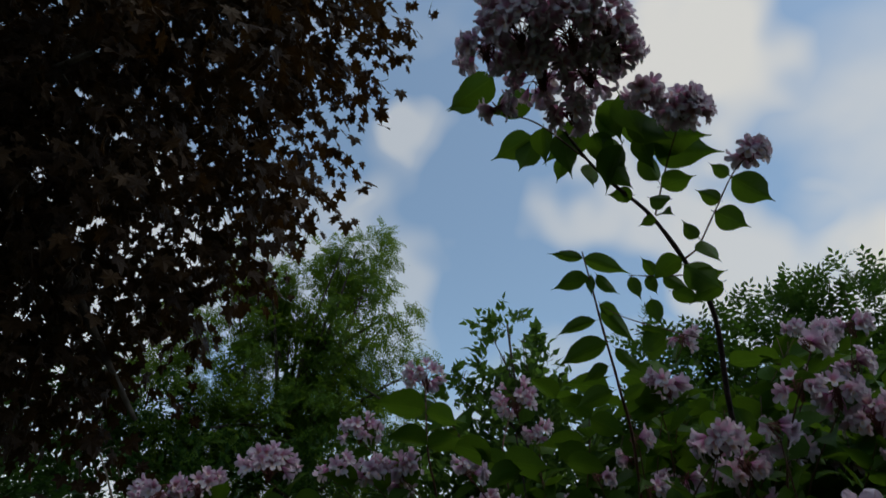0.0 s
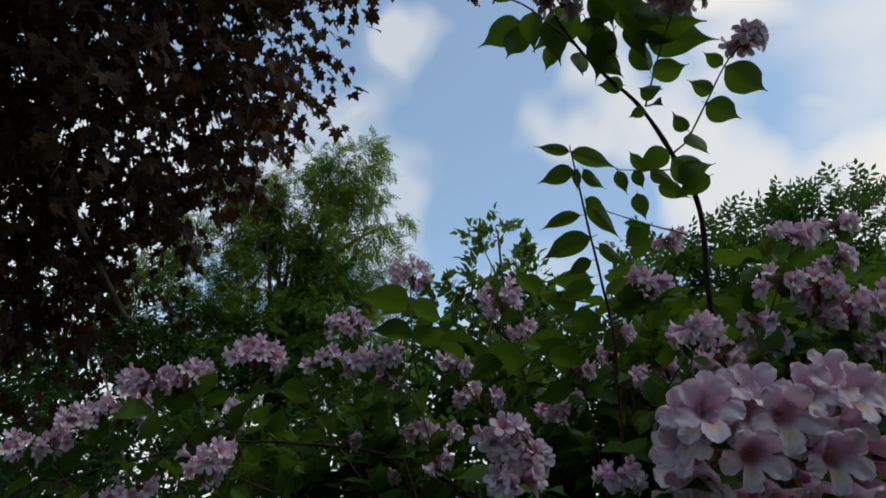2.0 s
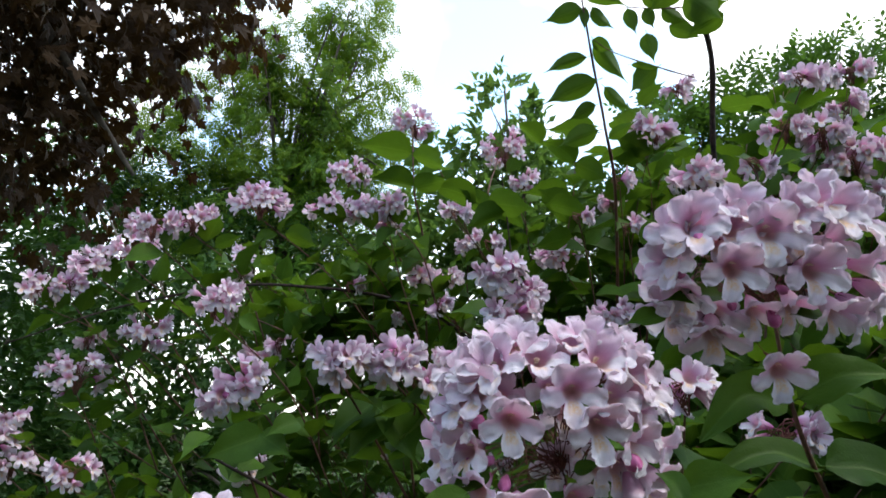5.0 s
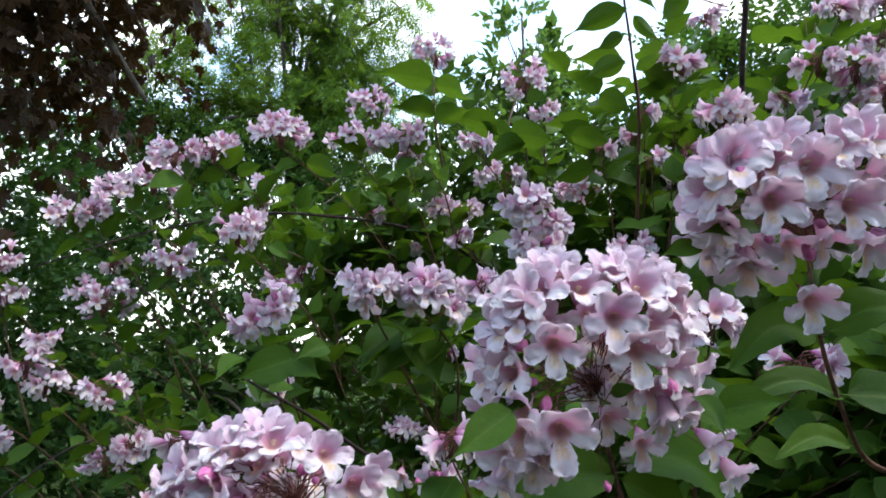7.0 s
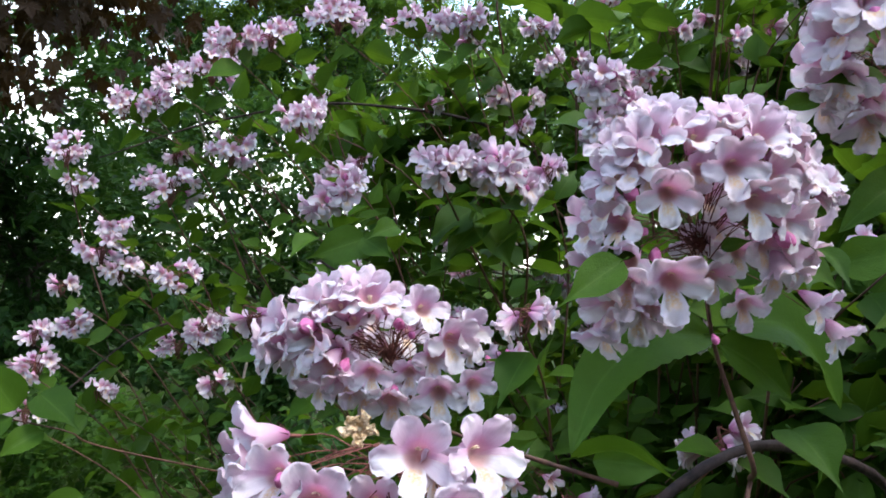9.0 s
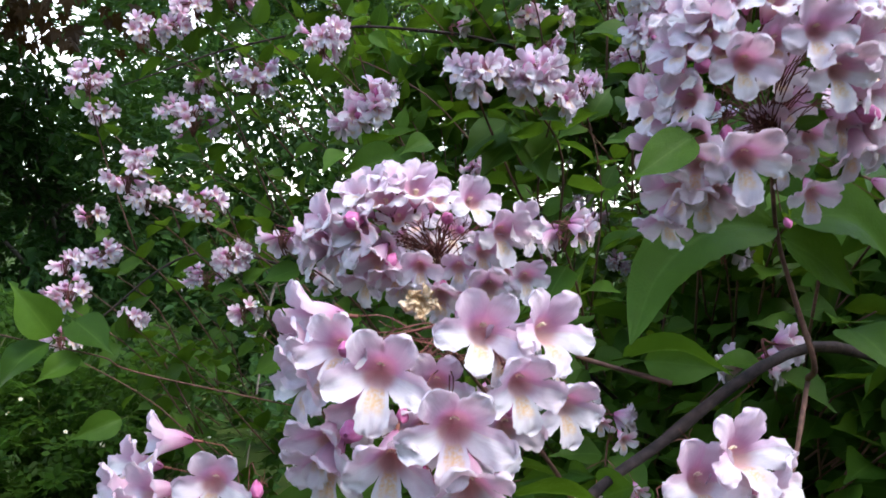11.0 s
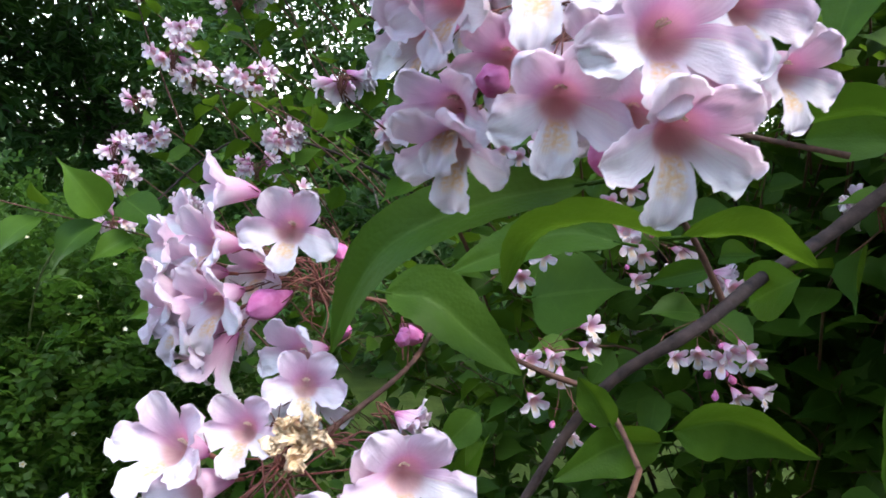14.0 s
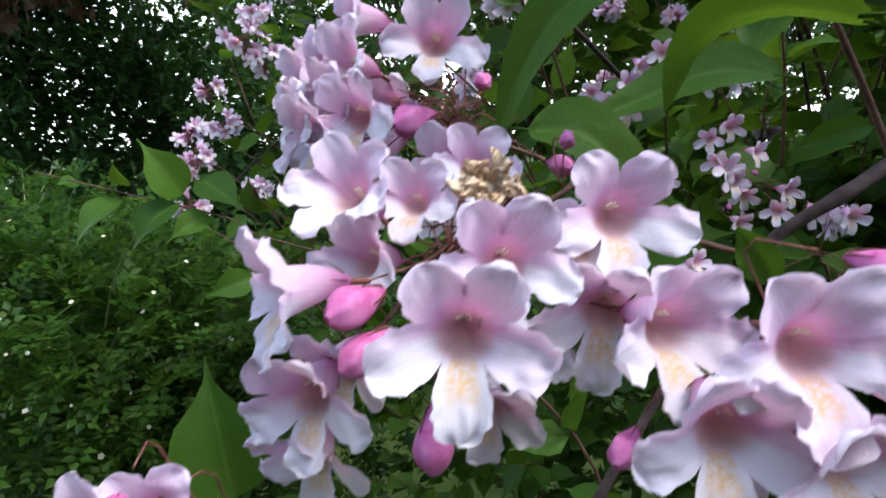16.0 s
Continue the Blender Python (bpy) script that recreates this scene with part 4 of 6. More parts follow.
CLUSTER_M = [  # x, y, z of the foot, facing, size
    (0.0062, 0.6891, 1.3107, 0.71, -0.70, 0.01, 0.81),
    (-0.0061, 0.6917, 1.2980, -0.08, -0.98, 0.17, 0.89),
    (0.0097, 0.7139, 1.2815, 0.15, -0.84, -0.52, 0.84),
    (0.0037, 0.7251, 1.2550, 0.63, -0.76, -0.16, 0.86),
    (-0.0122, 0.6963, 1.3062, -0.22, -0.95, -0.23, 0.81),
    (0.0384, 0.7288, 1.2792, 0.64, -0.77, 0.01, 0.99),
    (0.0343, 0.7058, 1.2660, -0.09, -0.99, -0.07, 0.85),
    (0.0550, 0.6938, 1.2694, 0.10, -0.88, -0.46, 0.87),
    (-0.0052, 0.6896, 1.2897, 0.24, -0.97, -0.07, 0.89),
    (-0.0046, 0.7321, 1.3317, 0.44, -0.90, -0.04, 0.93),
    (-0.0148, 0.7128, 1.3240, -0.37, -0.90, -0.23, 0.83),
]
BUDS_M = [
    (0.0172, 0.7149, 1.2930, 0.17, -0.98, -0.07, 0.64),
    (-0.0026, 0.7033, 1.2676, 0.16, -0.90, -0.39, 0.56),
]
CLUSTER_N = [  # x, y, z of the foot, facing, size
    (0.0683, 0.6397, 1.2109, -0.44, -0.89, 0.14, 0.88),
    (0.0833, 0.6641, 1.2184, 0.25, -0.89, -0.38, 0.81),
    (0.0720, 0.6306, 1.1907, 0.42, -0.83, -0.38, 0.78),
    (0.0839, 0.6289, 1.1919, 0.84, -0.54, -0.06, 0.88),
    (0.0471, 0.6384, 1.2184, -0.09, -0.94, -0.33, 0.78),
]
BUDS_N = [
    (0.0584, 0.6470, 1.1984, -0.27, -0.87, -0.41, 0.80),
    (0.0730, 0.6418, 1.1969, 0.16, -0.90, -0.39, 0.80),
    (0.0605, 0.6297, 1.1884, -0.10, -0.71, -0.70, 0.72),
    (0.0706, 0.6523, 1.1975, 0.16, -0.90, -0.39, 0.64),
]
CLUSTER_O = [  # x, y, z of the foot, facing, size
    (-0.0668, 0.6246, 1.2130, 0.59, -0.75, -0.32, 0.81),
    (-0.0812, 0.6359, 1.2001, 0.37, -0.87, 0.31, 0.81),
    (-0.0557, 0.6102, 1.2045, -0.08, -0.78, -0.62, 0.74),
    (-0.0786, 0.6170, 1.1792, 0.48, -0.87, -0.11, 0.81),
    (-0.0451, 0.6062, 1.1627, -0.17, -0.78, -0.60, 0.85),
    (-0.0409, 0.6334, 1.2298, 0.68, -0.64, 0.36, 0.85),
    (-0.0413, 0.6294, 1.2182, 0.72, -0.70, 0.05, 0.77),
    (-0.0824, 0.6053, 1.2131, -0.66, -0.75, 0.11, 0.75),
]
BUDS_O = [
    (-0.0588, 0.6100, 1.1619, -0.16, -0.94, -0.29, 0.64),
    (-0.0330, 0.5980, 1.1682, 0.62, -0.77, -0.11, 0.56),
]
CLUSTER_P = [  # x, y, z of the foot, facing, size
    (-0.0705, 0.7189, 1.2733, -0.11, -0.99, -0.11, 0.89),
    (-0.0520, 0.6927, 1.2926, -0.01, -0.93, -0.37, 0.80),
    (-0.1146, 0.6687, 1.2788, 0.36, -0.74, -0.56, 0.82),
    (-0.0917, 0.6715, 1.2648, 0.19, -0.94, -0.29, 0.91),
]
BUDS_P = [
]
CLUSTER_Q = [  # x, y, z of the foot, facing, size
    (-0.0842, 0.7492, 1.3657, 0.28, -0.91, 0.32, 0.99),
    (-0.0981, 0.7739, 1.3597, -0.16, -0.90, -0.41, 0.97),
    (-0.0857, 0.7508, 1.3520, 0.49, -0.66, -0.57, 1.02),
    (-0.0354, 0.7355, 1.4015, -0.09, -0.86, -0.51, 0.99),
    (-0.0543, 0.7433, 1.3968, -0.03, -0.97, -0.24, 0.98),
    (-0.1120, 0.7388, 1.3663, 0.03, -0.93, -0.36, 0.95),
    (-0.0773, 0.7492, 1.3885, 0.63, -0.68, -0.38, 0.92),
]
BUDS_Q = [
    (-0.0212, 0.7419, 1.3919, 0.26, -0.77, -0.59, 0.80),
    (-0.0019, 0.7377, 1.3994, 0.39, -0.77, -0.50, 0.64),
]
CLUSTER_S = [  # x, y, z of the foot, facing, size
    (0.0640, 0.6427, 1.2702, 0.34, -0.91, -0.23, 0.90),
    (0.0250, 0.6325, 1.2151, 0.48, -0.87, -0.08, 0.79),
    (0.0654, 0.6392, 1.2224, 0.42, -0.87, -0.27, 0.90),
    (0.0777, 0.6181, 1.2242, 0.22, -0.82, -0.53, 0.82),
]
BUDS_S = [
    (0.0659, 0.6408, 1.2214, -0.44, -0.89, -0.13, 0.64),
]
CLUSTER_C = [  # x, y, z of the foot, facing, size
    (-0.0742, 0.2575, 1.4087, 0.12, -0.98, 0.13, 1.05),
    (-0.0522, 0.2518, 1.3968, 0.17, -0.98, 0.03, 1.08),
    (-0.0458, 0.2819, 1.4161, 0.16, -0.94, 0.28, 1.03),
    (-0.0311, 0.2866, 1.4154, 0.61, -0.73, 0.33, 1.03),
    (-0.0357, 0.2706, 1.4061, 0.37, -0.93, -0.07, 0.99),
    (-0.0209, 0.2898, 1.3951, 0.53, -0.84, -0.13, 0.94),
    (-0.0688, 0.2538, 1.3879, 0.03, -0.97, -0.24, 1.03),
    (-0.0483, 0.2525, 1.3835, 0.23, -0.91, -0.34, 1.08),
    (-0.0833, 0.2581, 1.4142, -0.30, -0.93, 0.21, 0.80),
    (-0.0926, 0.2848, 1.4181, -0.82, -0.56, 0.14, 1.03),
    (-0.0925, 0.2784, 1.4037, -0.74, -0.64, -0.21, 1.03),
    (-0.0873, 0.2722, 1.4091, -0.53, -0.84, -0.13, 0.99),
]
CLUSTER_C += [
    (-0.0883, 0.2693, 1.3863, -0.38, -0.89, -0.26, 0.94),
    (-0.0882, 0.2678, 1.3805, -0.34, -0.82, -0.47, 0.99),
    (-0.0380, 0.2823, 1.3881, 0.23, -0.97, -0.07, 0.89),
    (-0.0957, 0.2839, 1.4100, -0.78, -0.63, 0.04, 0.99),
    (-0.0393, 0.2903, 1.4096, 0.22, -0.97, 0.13, 0.89),
    (-0.0787, 0.2727, 1.3956, -0.19, -0.98, -0.09, 0.89),
    (-0.0536, 0.2692, 1.3854, 0.13, -0.95, -0.28, 0.89),
    (-0.0596, 0.2907, 1.3971, 0.02, -0.99, 0.13, 0.85),
    (-0.0621, 0.2785, 1.3885, 0.02, -0.98, -0.19, 0.85),
]
BUDS_C = [  # x, y, z of the foot, facing, size
    (-0.0810, 0.2614, 1.3874, -0.19, -0.98, 0.01, 0.99),
    (-0.0597, 0.2541, 1.3782, 0.14, -0.47, -0.87, 0.92),
    (-0.0361, 0.2709, 1.3955, 0.34, -0.89, -0.31, 0.66),
    (-0.0682, 0.2661, 1.3925, 0.02, -0.91, -0.42, 0.59),
    (-0.0806, 0.2477, 1.4147, -0.34, -0.94, 0.10, 0.66),
]
CLUSTER_D = [  # x, y, z of the foot, facing, size
    (-0.1502, 0.3181, 1.3444, 0.19, -0.95, 0.27, 0.99),
    (-0.1671, 0.3279, 1.3541, -0.80, -0.55, 0.26, 0.99),
    (-0.1681, 0.3154, 1.3378, -0.50, -0.79, 0.36, 0.99),
    (-0.1810, 0.3203, 1.3362, -0.78, -0.61, 0.17, 0.99),
    (-0.1636, 0.3051, 1.3259, -0.37, -0.93, 0.03, 0.99),
    (-0.1735, 0.3051, 1.3226, -0.60, -0.79, -0.11, 1.03),
    (-0.1789, 0.3123, 1.3235, -0.78, -0.62, 0.12, 0.99),
    (-0.1735, 0.3149, 1.3290, -0.50, -0.83, 0.22, 0.94),
]
CLUSTER_D += [
    (-0.1659, 0.3050, 1.3126, -0.53, -0.46, -0.72, 0.99),
    (-0.1686, 0.3082, 1.3176, -0.73, -0.50, -0.46, 0.99),
    (-0.1353, 0.3010, 1.3101, -0.38, -0.91, 0.18, 0.94),
    (-0.1362, 0.2939, 1.3077, 0.14, -0.86, -0.48, 0.89),
    (-0.1630, 0.3316, 1.3302, -0.26, -0.96, 0.04, 0.85),
    (-0.1614, 0.3207, 1.3182, -0.60, -0.76, -0.26, 0.89),
    (-0.1826, 0.3320, 1.3401, -0.64, -0.66, 0.39, 0.94),
    (-0.1770, 0.3157, 1.3185, -0.47, -0.83, -0.29, 0.94),
]
BUDS_D = [  # x, y, z of the foot, facing, size
    (-0.1485, 0.3080, 1.3254, -0.55, -0.81, -0.23, 1.32),
    (-0.1395, 0.3296, 1.3379, 0.35, -0.86, -0.37, 0.79),
    (-0.1176, 0.3289, 1.3110, 0.67, -0.72, -0.18, 0.99),
    (-0.1391, 0.3187, 1.3109, 0.85, -0.51, 0.12, 0.73),
]
CLUSTER_F = [  # x, y, z of the foot, facing, size
    (-0.1200, 0.2350, 1.2948, 0.27, -0.93, 0.24, 0.94),
    (-0.1241, 0.2245, 1.2866, 0.20, -0.97, 0.10, 1.02),
    (-0.1019, 0.2516, 1.3021, 0.36, -0.91, 0.19, 0.94),
    (-0.0989, 0.2474, 1.2887, -0.04, -0.99, -0.17, 0.94),
    (-0.0957, 0.2339, 1.2858, 0.56, -0.82, 0.13, 0.99),
    (-0.1461, 0.2454, 1.3012, -0.24, -0.75, 0.62, 0.89),
    (-0.1478, 0.2301, 1.2902, -0.76, -0.65, 0.08, 0.99),
    (-0.1553, 0.2411, 1.2696, -0.15, -0.98, -0.13, 0.99),
]
CLUSTER_F += [
    (-0.1236, 0.2441, 1.2695, 0.25, -0.89, -0.38, 0.83),
    (-0.1217, 0.2478, 1.2796, 0.68, -0.71, -0.19, 0.85),
    (-0.1589, 0.2463, 1.2579, -0.13, -0.85, -0.50, 0.94),
    (-0.1441, 0.2539, 1.2904, -0.46, -0.83, 0.32, 0.85),
    (-0.1405, 0.2624, 1.3011, -0.00, -0.90, 0.44, 0.75),
    (-0.1326, 0.2758, 1.3082, 0.30, -0.84, 0.45, 0.75),
    (-0.1098, 0.2626, 1.2934, 0.42, -0.87, 0.25, 0.85),
    (-0.1507, 0.2498, 1.2737, -0.34, -0.89, -0.31, 0.85),
]
BUDS_F = [  # x, y, z of the foot, facing, size
    (-0.1420, 0.2342, 1.2877, -0.49, -0.84, -0.23, 1.16),
    (-0.1397, 0.2314, 1.2806, -0.55, -0.67, -0.49, 1.06),
    (-0.1300, 0.2262, 1.2684, 0.06, -0.28, -0.96, 1.06),
    (-0.1072, 0.2507, 1.2921, 0.10, -0.95, -0.31, 0.95),
]
CLUSTER_G = [  # x, y, z of the foot, facing, size
    (-0.0736, 0.2243, 1.2863, 0.25, -0.96, 0.14, 0.99),
    (-0.0841, 0.2202, 1.2772, 0.22, -0.97, -0.10, 0.99),
    (-0.0700, 0.2198, 1.2742, 0.41, -0.89, -0.17, 0.94),
    (-0.0635, 0.2301, 1.2797, 0.68, -0.70, 0.22, 0.99),
    (-0.0619, 0.2280, 1.2708, 0.68, -0.71, -0.19, 0.94),
    (-0.0742, 0.2324, 1.2690, 0.42, -0.91, 0.04, 0.80),
]
BUDS_G = [  # x, y, z of the foot, facing, size
    (-0.0935, 0.2237, 1.2675, -0.37, -0.82, -0.43, 0.73),
    (-0.0603, 0.2326, 1.2969, 0.89, -0.40, -0.20, 0.86),
]
CLUSTER_H = [  # x, y, z of the foot, facing, size
    (-0.1809, 0.2085, 1.2498, -0.24, -0.91, 0.35, 0.74),
    (-0.1788, 0.2145, 1.2490, 0.21, -0.91, 0.36, 0.75),
    (-0.1775, 0.2147, 1.2504, 0.54, -0.84, -0.10, 0.74),
    (-0.1748, 0.2040, 1.2543, 0.22, -0.97, -0.07, 0.74),
]
BUDS_H = [
    (-0.1824, 0.2066, 1.2561, 0.20, -0.88, -0.43, 0.80),
]
CLUSTER_E = [  # x, y, z of the foot, facing, size
    (0.0152, 0.2674, 1.3644, 0.08, -1.00, 0.01, 1.03),
    (0.0260, 0.2857, 1.3677, 0.15, -0.87, 0.47, 1.03),
    (0.0341, 0.2848, 1.3764, 0.39, -0.76, 0.52, 1.03),
    (0.0269, 0.2717, 1.3632, 0.64, -0.77, 0.03, 1.03),
    (0.0438, 0.2868, 1.3666, 0.80, -0.51, 0.31, 1.03),
    (0.0390, 0.2754, 1.3580, 0.61, -0.69, -0.39, 0.99),
    (0.0350, 0.2932, 1.3630, 0.21, -0.95, 0.23, 0.89),
]
BUDS_E = [  # x, y, z of the foot, facing, size
    (0.0354, 0.2686, 1.3544, 0.19, -0.50, -0.85, 1.19),
    (0.0420, 0.2727, 1.3439, 0.31, -0.59, -0.75, 0.79),
]
CLUSTER_L = [  # x, y, z of the foot, facing, size
]
BUDS_L = [
    (-0.1110, 0.2980, 1.3167, 0.29, -0.96, 0.04, 0.60),
    (-0.1103, 0.2996, 1.3180, 0.16, -0.99, 0.04, 0.48),
]


def placed_cluster(flowers, buds, root, seed, wilted=(), label="", spent=6, meshes=FINE_FLOWERS):
    """A cluster flower by flower; root is where its stalks part; wilted: places and sizes of browned flowers."""
    root = Vector(root)
    rnd = random.Random(seed)
    poses = [(facing(Vector(p[:3]) - root, p[3:6], scale=p[6], spin=rnd.uniform(-0.15, 0.15)), Vector(p[:3]) - root, Vector(p[3:6])) for p in flowers]
    bud_poses = [(facing(Vector(p[:3]) - root, p[3:6], scale=p[6]), Vector(p[:3]) - root, Vector(p[3:6])) for p in buds]
    top = flowers_on(root, poses, bud_poses, rnd, seed, meshes, Vector((0, 0, 0)), 1.0, label)
    for p in wilted:
        part("wilted_flower", WILTED_MESH, top, facing(Vector(p[:3]) - root, (0.3, -0.8, 0.5), scale=p[3]), "shrivelled brown flower")
    for k in range(spent):
        # spent stalks whose flowers have dropped
        a = rnd.choice(poses + bud_poses)[1] * rnd.uniform(0.35, 0.7) + Vector((rnd.uniform(-0.008, 0.008), rnd.uniform(0.002, 0.012), rnd.uniform(0.0, 0.012)))
        soup = Soup()
        tube(soup, spline([(0, 0, 0), a * 0.5 + Vector((rnd.uniform(-0.003, 0.003), 0, 0.004)), a], 4), 0.00032, 0.00028, 5)
        for q in range(5):
            w = radians(72 * q + rnd.uniform(-20, 20))
            out = Vector((math.cos(w), -0.3, math.sin(w)))
            tube(soup, spline([a, a + out * 0.0016 + a.normalized() * 0.003, a + out * 0.0042 + a.normalized() * 0.0035], 3), 0.00026, 0.0001, 4)
        part("spent_stalk", soup.mesh("spent_stalk", [CALYX]), top)
    return top


placed_cluster(CLUSTER_A, BUDS_A, (0.078, 0.375, 1.495), 401, spent=18)
placed_cluster(CLUSTER_R, BUDS_R, (0.199, 0.403, 1.580), 402, spent=12)
placed_cluster(CLUSTER_B, BUDS_B, (-0.073, 0.407, 1.429), 403, spent=24)
placed_cluster(CLUSTER_C, BUDS_C, (-0.058, 0.292, 1.410), 404, [(-0.0659, 0.2726, 1.4240, 0.5)])
placed_cluster(CLUSTER_D, BUDS_D, (-0.145, 0.330, 1.321), 405, spent=18)
placed_cluster(CLUSTER_F, BUDS_F, (-0.133, 0.257, 1.293), 406, [(-0.1245, 0.2485, 1.3060, 0.58)], spent=12)
placed_cluster(CLUSTER_G, BUDS_G, (-0.062, 0.236, 1.271), 407, spent=0)
placed_cluster(CLUSTER_E, BUDS_E, (0.049, 0.293, 1.360), 408)
placed_cluster(CLUSTER_H, BUDS_H, (-0.174, 0.230, 1.222), 410, spent=0)
placed_cluster(CLUSTER_L, BUDS_L, (-0.110, 0.310, 1.306), 412, spent=0)

# small clusters inside the lower side
rnd = random.Random(62)
INNER = []
for k, (flowers, buds) in enumerate(((CLUSTER_M, BUDS_M), (CLUSTER_N, BUDS_N), (CLUSTER_O, BUDS_O), (CLUSTER_P, BUDS_P), (CLUSTER_Q, BUDS_Q), (CLUSTER_S, BUDS_S))):
    middle = sum((Vector(p[:3]) for p in flowers), Vector()) / len(flowers)
    INNER.append(middle)
    placed_cluster(flowers, buds, middle + Vector((0, 0.035, 0)), 420 + k, spent=2, meshes=MID_FLOWERS)
    stem_to(middle + Vector((0, 0.035, 0)), rnd, 3, 0.8, 0.26, 0.12)


def near_leaves(rows, up=(0.0, -0.9, 0.55)):
    rnd = random.Random(len(rows) + int(1000 * abs(rows[0][0])))
    for x, y, z, x2, y2, z2, breadth, form in rows:
        lean = Vector(up) + Vector((rnd.uniform(-0.4, 0.4), rnd.uniform(-0.3, 0.3), rnd.uniform(-0.2, 0.2)))
        single_leaf((x, y, z), (x2, y2, z2), breadth, lean, form)


near_leaves([  # stalk, tip, breadth, form
    (0.032, 0.324, 1.487, 0.005, 0.313, 1.467, 0.80, 0),
    (0.040, 0.357, 1.498, 0.021, 0.340, 1.486, 0.70, 0),
    (0.112, 0.334, 1.495, 0.116, 0.310, 1.478, 0.60, 2),
    (-0.082, 0.757, 1.222, 0.009, 0.734, 1.241, 1.60, 0),
    (-0.232, 0.326, 1.186, -0.245, 0.333, 1.238, 1.05, 3),
    (-0.003, 0.383, 1.331, 0.009, 0.368, 1.334, 0.90, 3),
    (-0.001, 0.402, 1.322, -0.030, 0.409, 1.312, 0.60, 1),
    (0.030, 0.391, 1.322, 0.020, 0.425, 1.301, 1.00, 1),
    (-0.097, 0.401, 1.251, -0.115, 0.393, 1.233, 1.00, 1),
])
near_leaves([  # stalk, tip, breadth, form
    (-0.830, 0.965, 1.270, -0.840, 0.932, 1.268, 1.20, 0),
    (-0.765, 0.973, 1.244, -0.811, 0.923, 1.178, 0.95, 2),
    (-0.762, 0.977, 1.264, -0.762, 0.951, 1.300, 1.30, 0),
    (-0.682, 0.989, 1.249, -0.728, 0.962, 1.330, 1.00, 1),
    (-0.684, 0.987, 1.239, -0.732, 0.937, 1.171, 1.00, 2),
    (-0.640, 0.992, 1.221, -0.684, 0.948, 1.187, 0.90, 1),
    (-0.654, 0.998, 1.273, -0.578, 0.974, 1.230, 1.00, 0),
    (-0.576, 0.990, 1.134, -0.632, 0.946, 1.112, 0.90, 1),
    (0.120, 0.331, 1.489, 0.146, 0.316, 1.496, 1.00, 0),
    (-0.017, 0.379, 1.383, 0.005, 0.363, 1.405, 0.70, 0),
    (0.040, 0.434, 1.376, 0.085, 0.425, 1.375, 0.90, 1),
    (0.150, 0.440, 1.398, 0.158, 0.397, 1.377, 1.20, 1),
])

near_leaves([  # bracts under the flowers
    (0.0408, 0.3378, 1.4955, 0.0222, 0.3307, 1.4850, 0.80, 0),
    (0.0792, 0.3503, 1.4944, 0.0917, 0.3451, 1.4985, 0.80, 0),
    (0.1168, 0.3678, 1.4951, 0.1381, 0.3636, 1.4766, 0.90, 0),
    (0.1626, 0.3773, 1.5789, 0.1272, 0.3718, 1.5739, 0.70, 0),
    (0.1360, 0.3885, 1.5711, 0.1120, 0.3834, 1.5636, 0.80, 0),
    (0.2046, 0.3888, 1.5717, 0.2302, 0.3836, 1.5672, 0.90, 0),
])

# large leaves that bend along their midribs
curved_leaf(((0.0920, 0.3971, 1.4525), (0.0578, 0.3849, 1.4498), (0.0313, 0.3685, 1.4290), (0.0168, 0.3481, 1.4005)), 0.0165, (-0.2, -0.85, 0.55))
curved_leaf(((0.1036, 0.4128, 1.4557), (0.1323, 0.4197, 1.4583), (0.1565, 0.4266, 1.4411), (0.1708, 0.4281, 1.4126)), 0.0175, (0.3, -0.75, 0.6))
curved_leaf(((0.0978, 0.4076, 1.4479), (0.1193, 0.4143, 1.4363), (0.1415, 0.4211, 1.4184)), 0.0135, (0.2, -0.9, 0.4))
curved_leaf(((0.2065, 0.4110, 1.5275), (0.1808, 0.4054, 1.5301), (0.1529, 0.3987, 1.5067)), 0.0125, (-0.2, -0.9, 0.4))
curved_leaf(((0.2117, 0.4107, 1.5298), (0.2295, 0.3989, 1.5410), (0.2533, 0.3938, 1.5423)), 0.0135, (0.1, -0.8, 0.6))
curved_leaf(((0.2317, 0.4318, 1.4928), (0.2008, 0.4303, 1.5014), (0.1601, 0.4225, 1.4849)), 0.0095, (0, -0.75, 0.7))
curved_leaf(((0.2332, 0.4316, 1.4944), (0.2575, 0.4319, 1.4936), (0.2782, 0.4236, 1.4823)), 0.0150, (0.1, -0.8, 0.6))
curved_leaf(((0.2474, 0.4567, 1.4637), (0.2252, 0.4559, 1.4681), (0.1972, 0.4476, 1.4552)), 0.0085, (0, -0.75, 0.7))
curved_leaf(((0.0090, 0.5402, 1.1823), (-0.0209, 0.5343, 1.1800), (-0.0593, 0.5142, 1.1627)), 0.0190, (-0.5, -0.8, -0.2))
curved_leaf(((0.0155, 0.5426, 1.1900), (0.0553, 0.5507, 1.1949), (0.1077, 0.5473, 1.1771)), 0.0230, (-0.5, -0.8, -0.25))
curved_leaf(((-0.0599, 0.2843, 1.3642), (-0.0847, 0.2785, 1.3591), (-0.1067, 0.2748, 1.3496), (-0.1193, 0.2766, 1.3347), (-0.1265, 0.2792, 1.3162)), 0.0084, (0.1, -0.8, 0.75))
curved_leaf(((-0.0329, 0.3110, 1.3461), (-0.0523, 0.3102, 1.3510), (-0.0686, 0.3127, 1.3491), (-0.0782, 0.3189, 1.3406), (-0.0828, 0.3240, 1.3251)), 0.0090, (0, 0.45, 0.9))
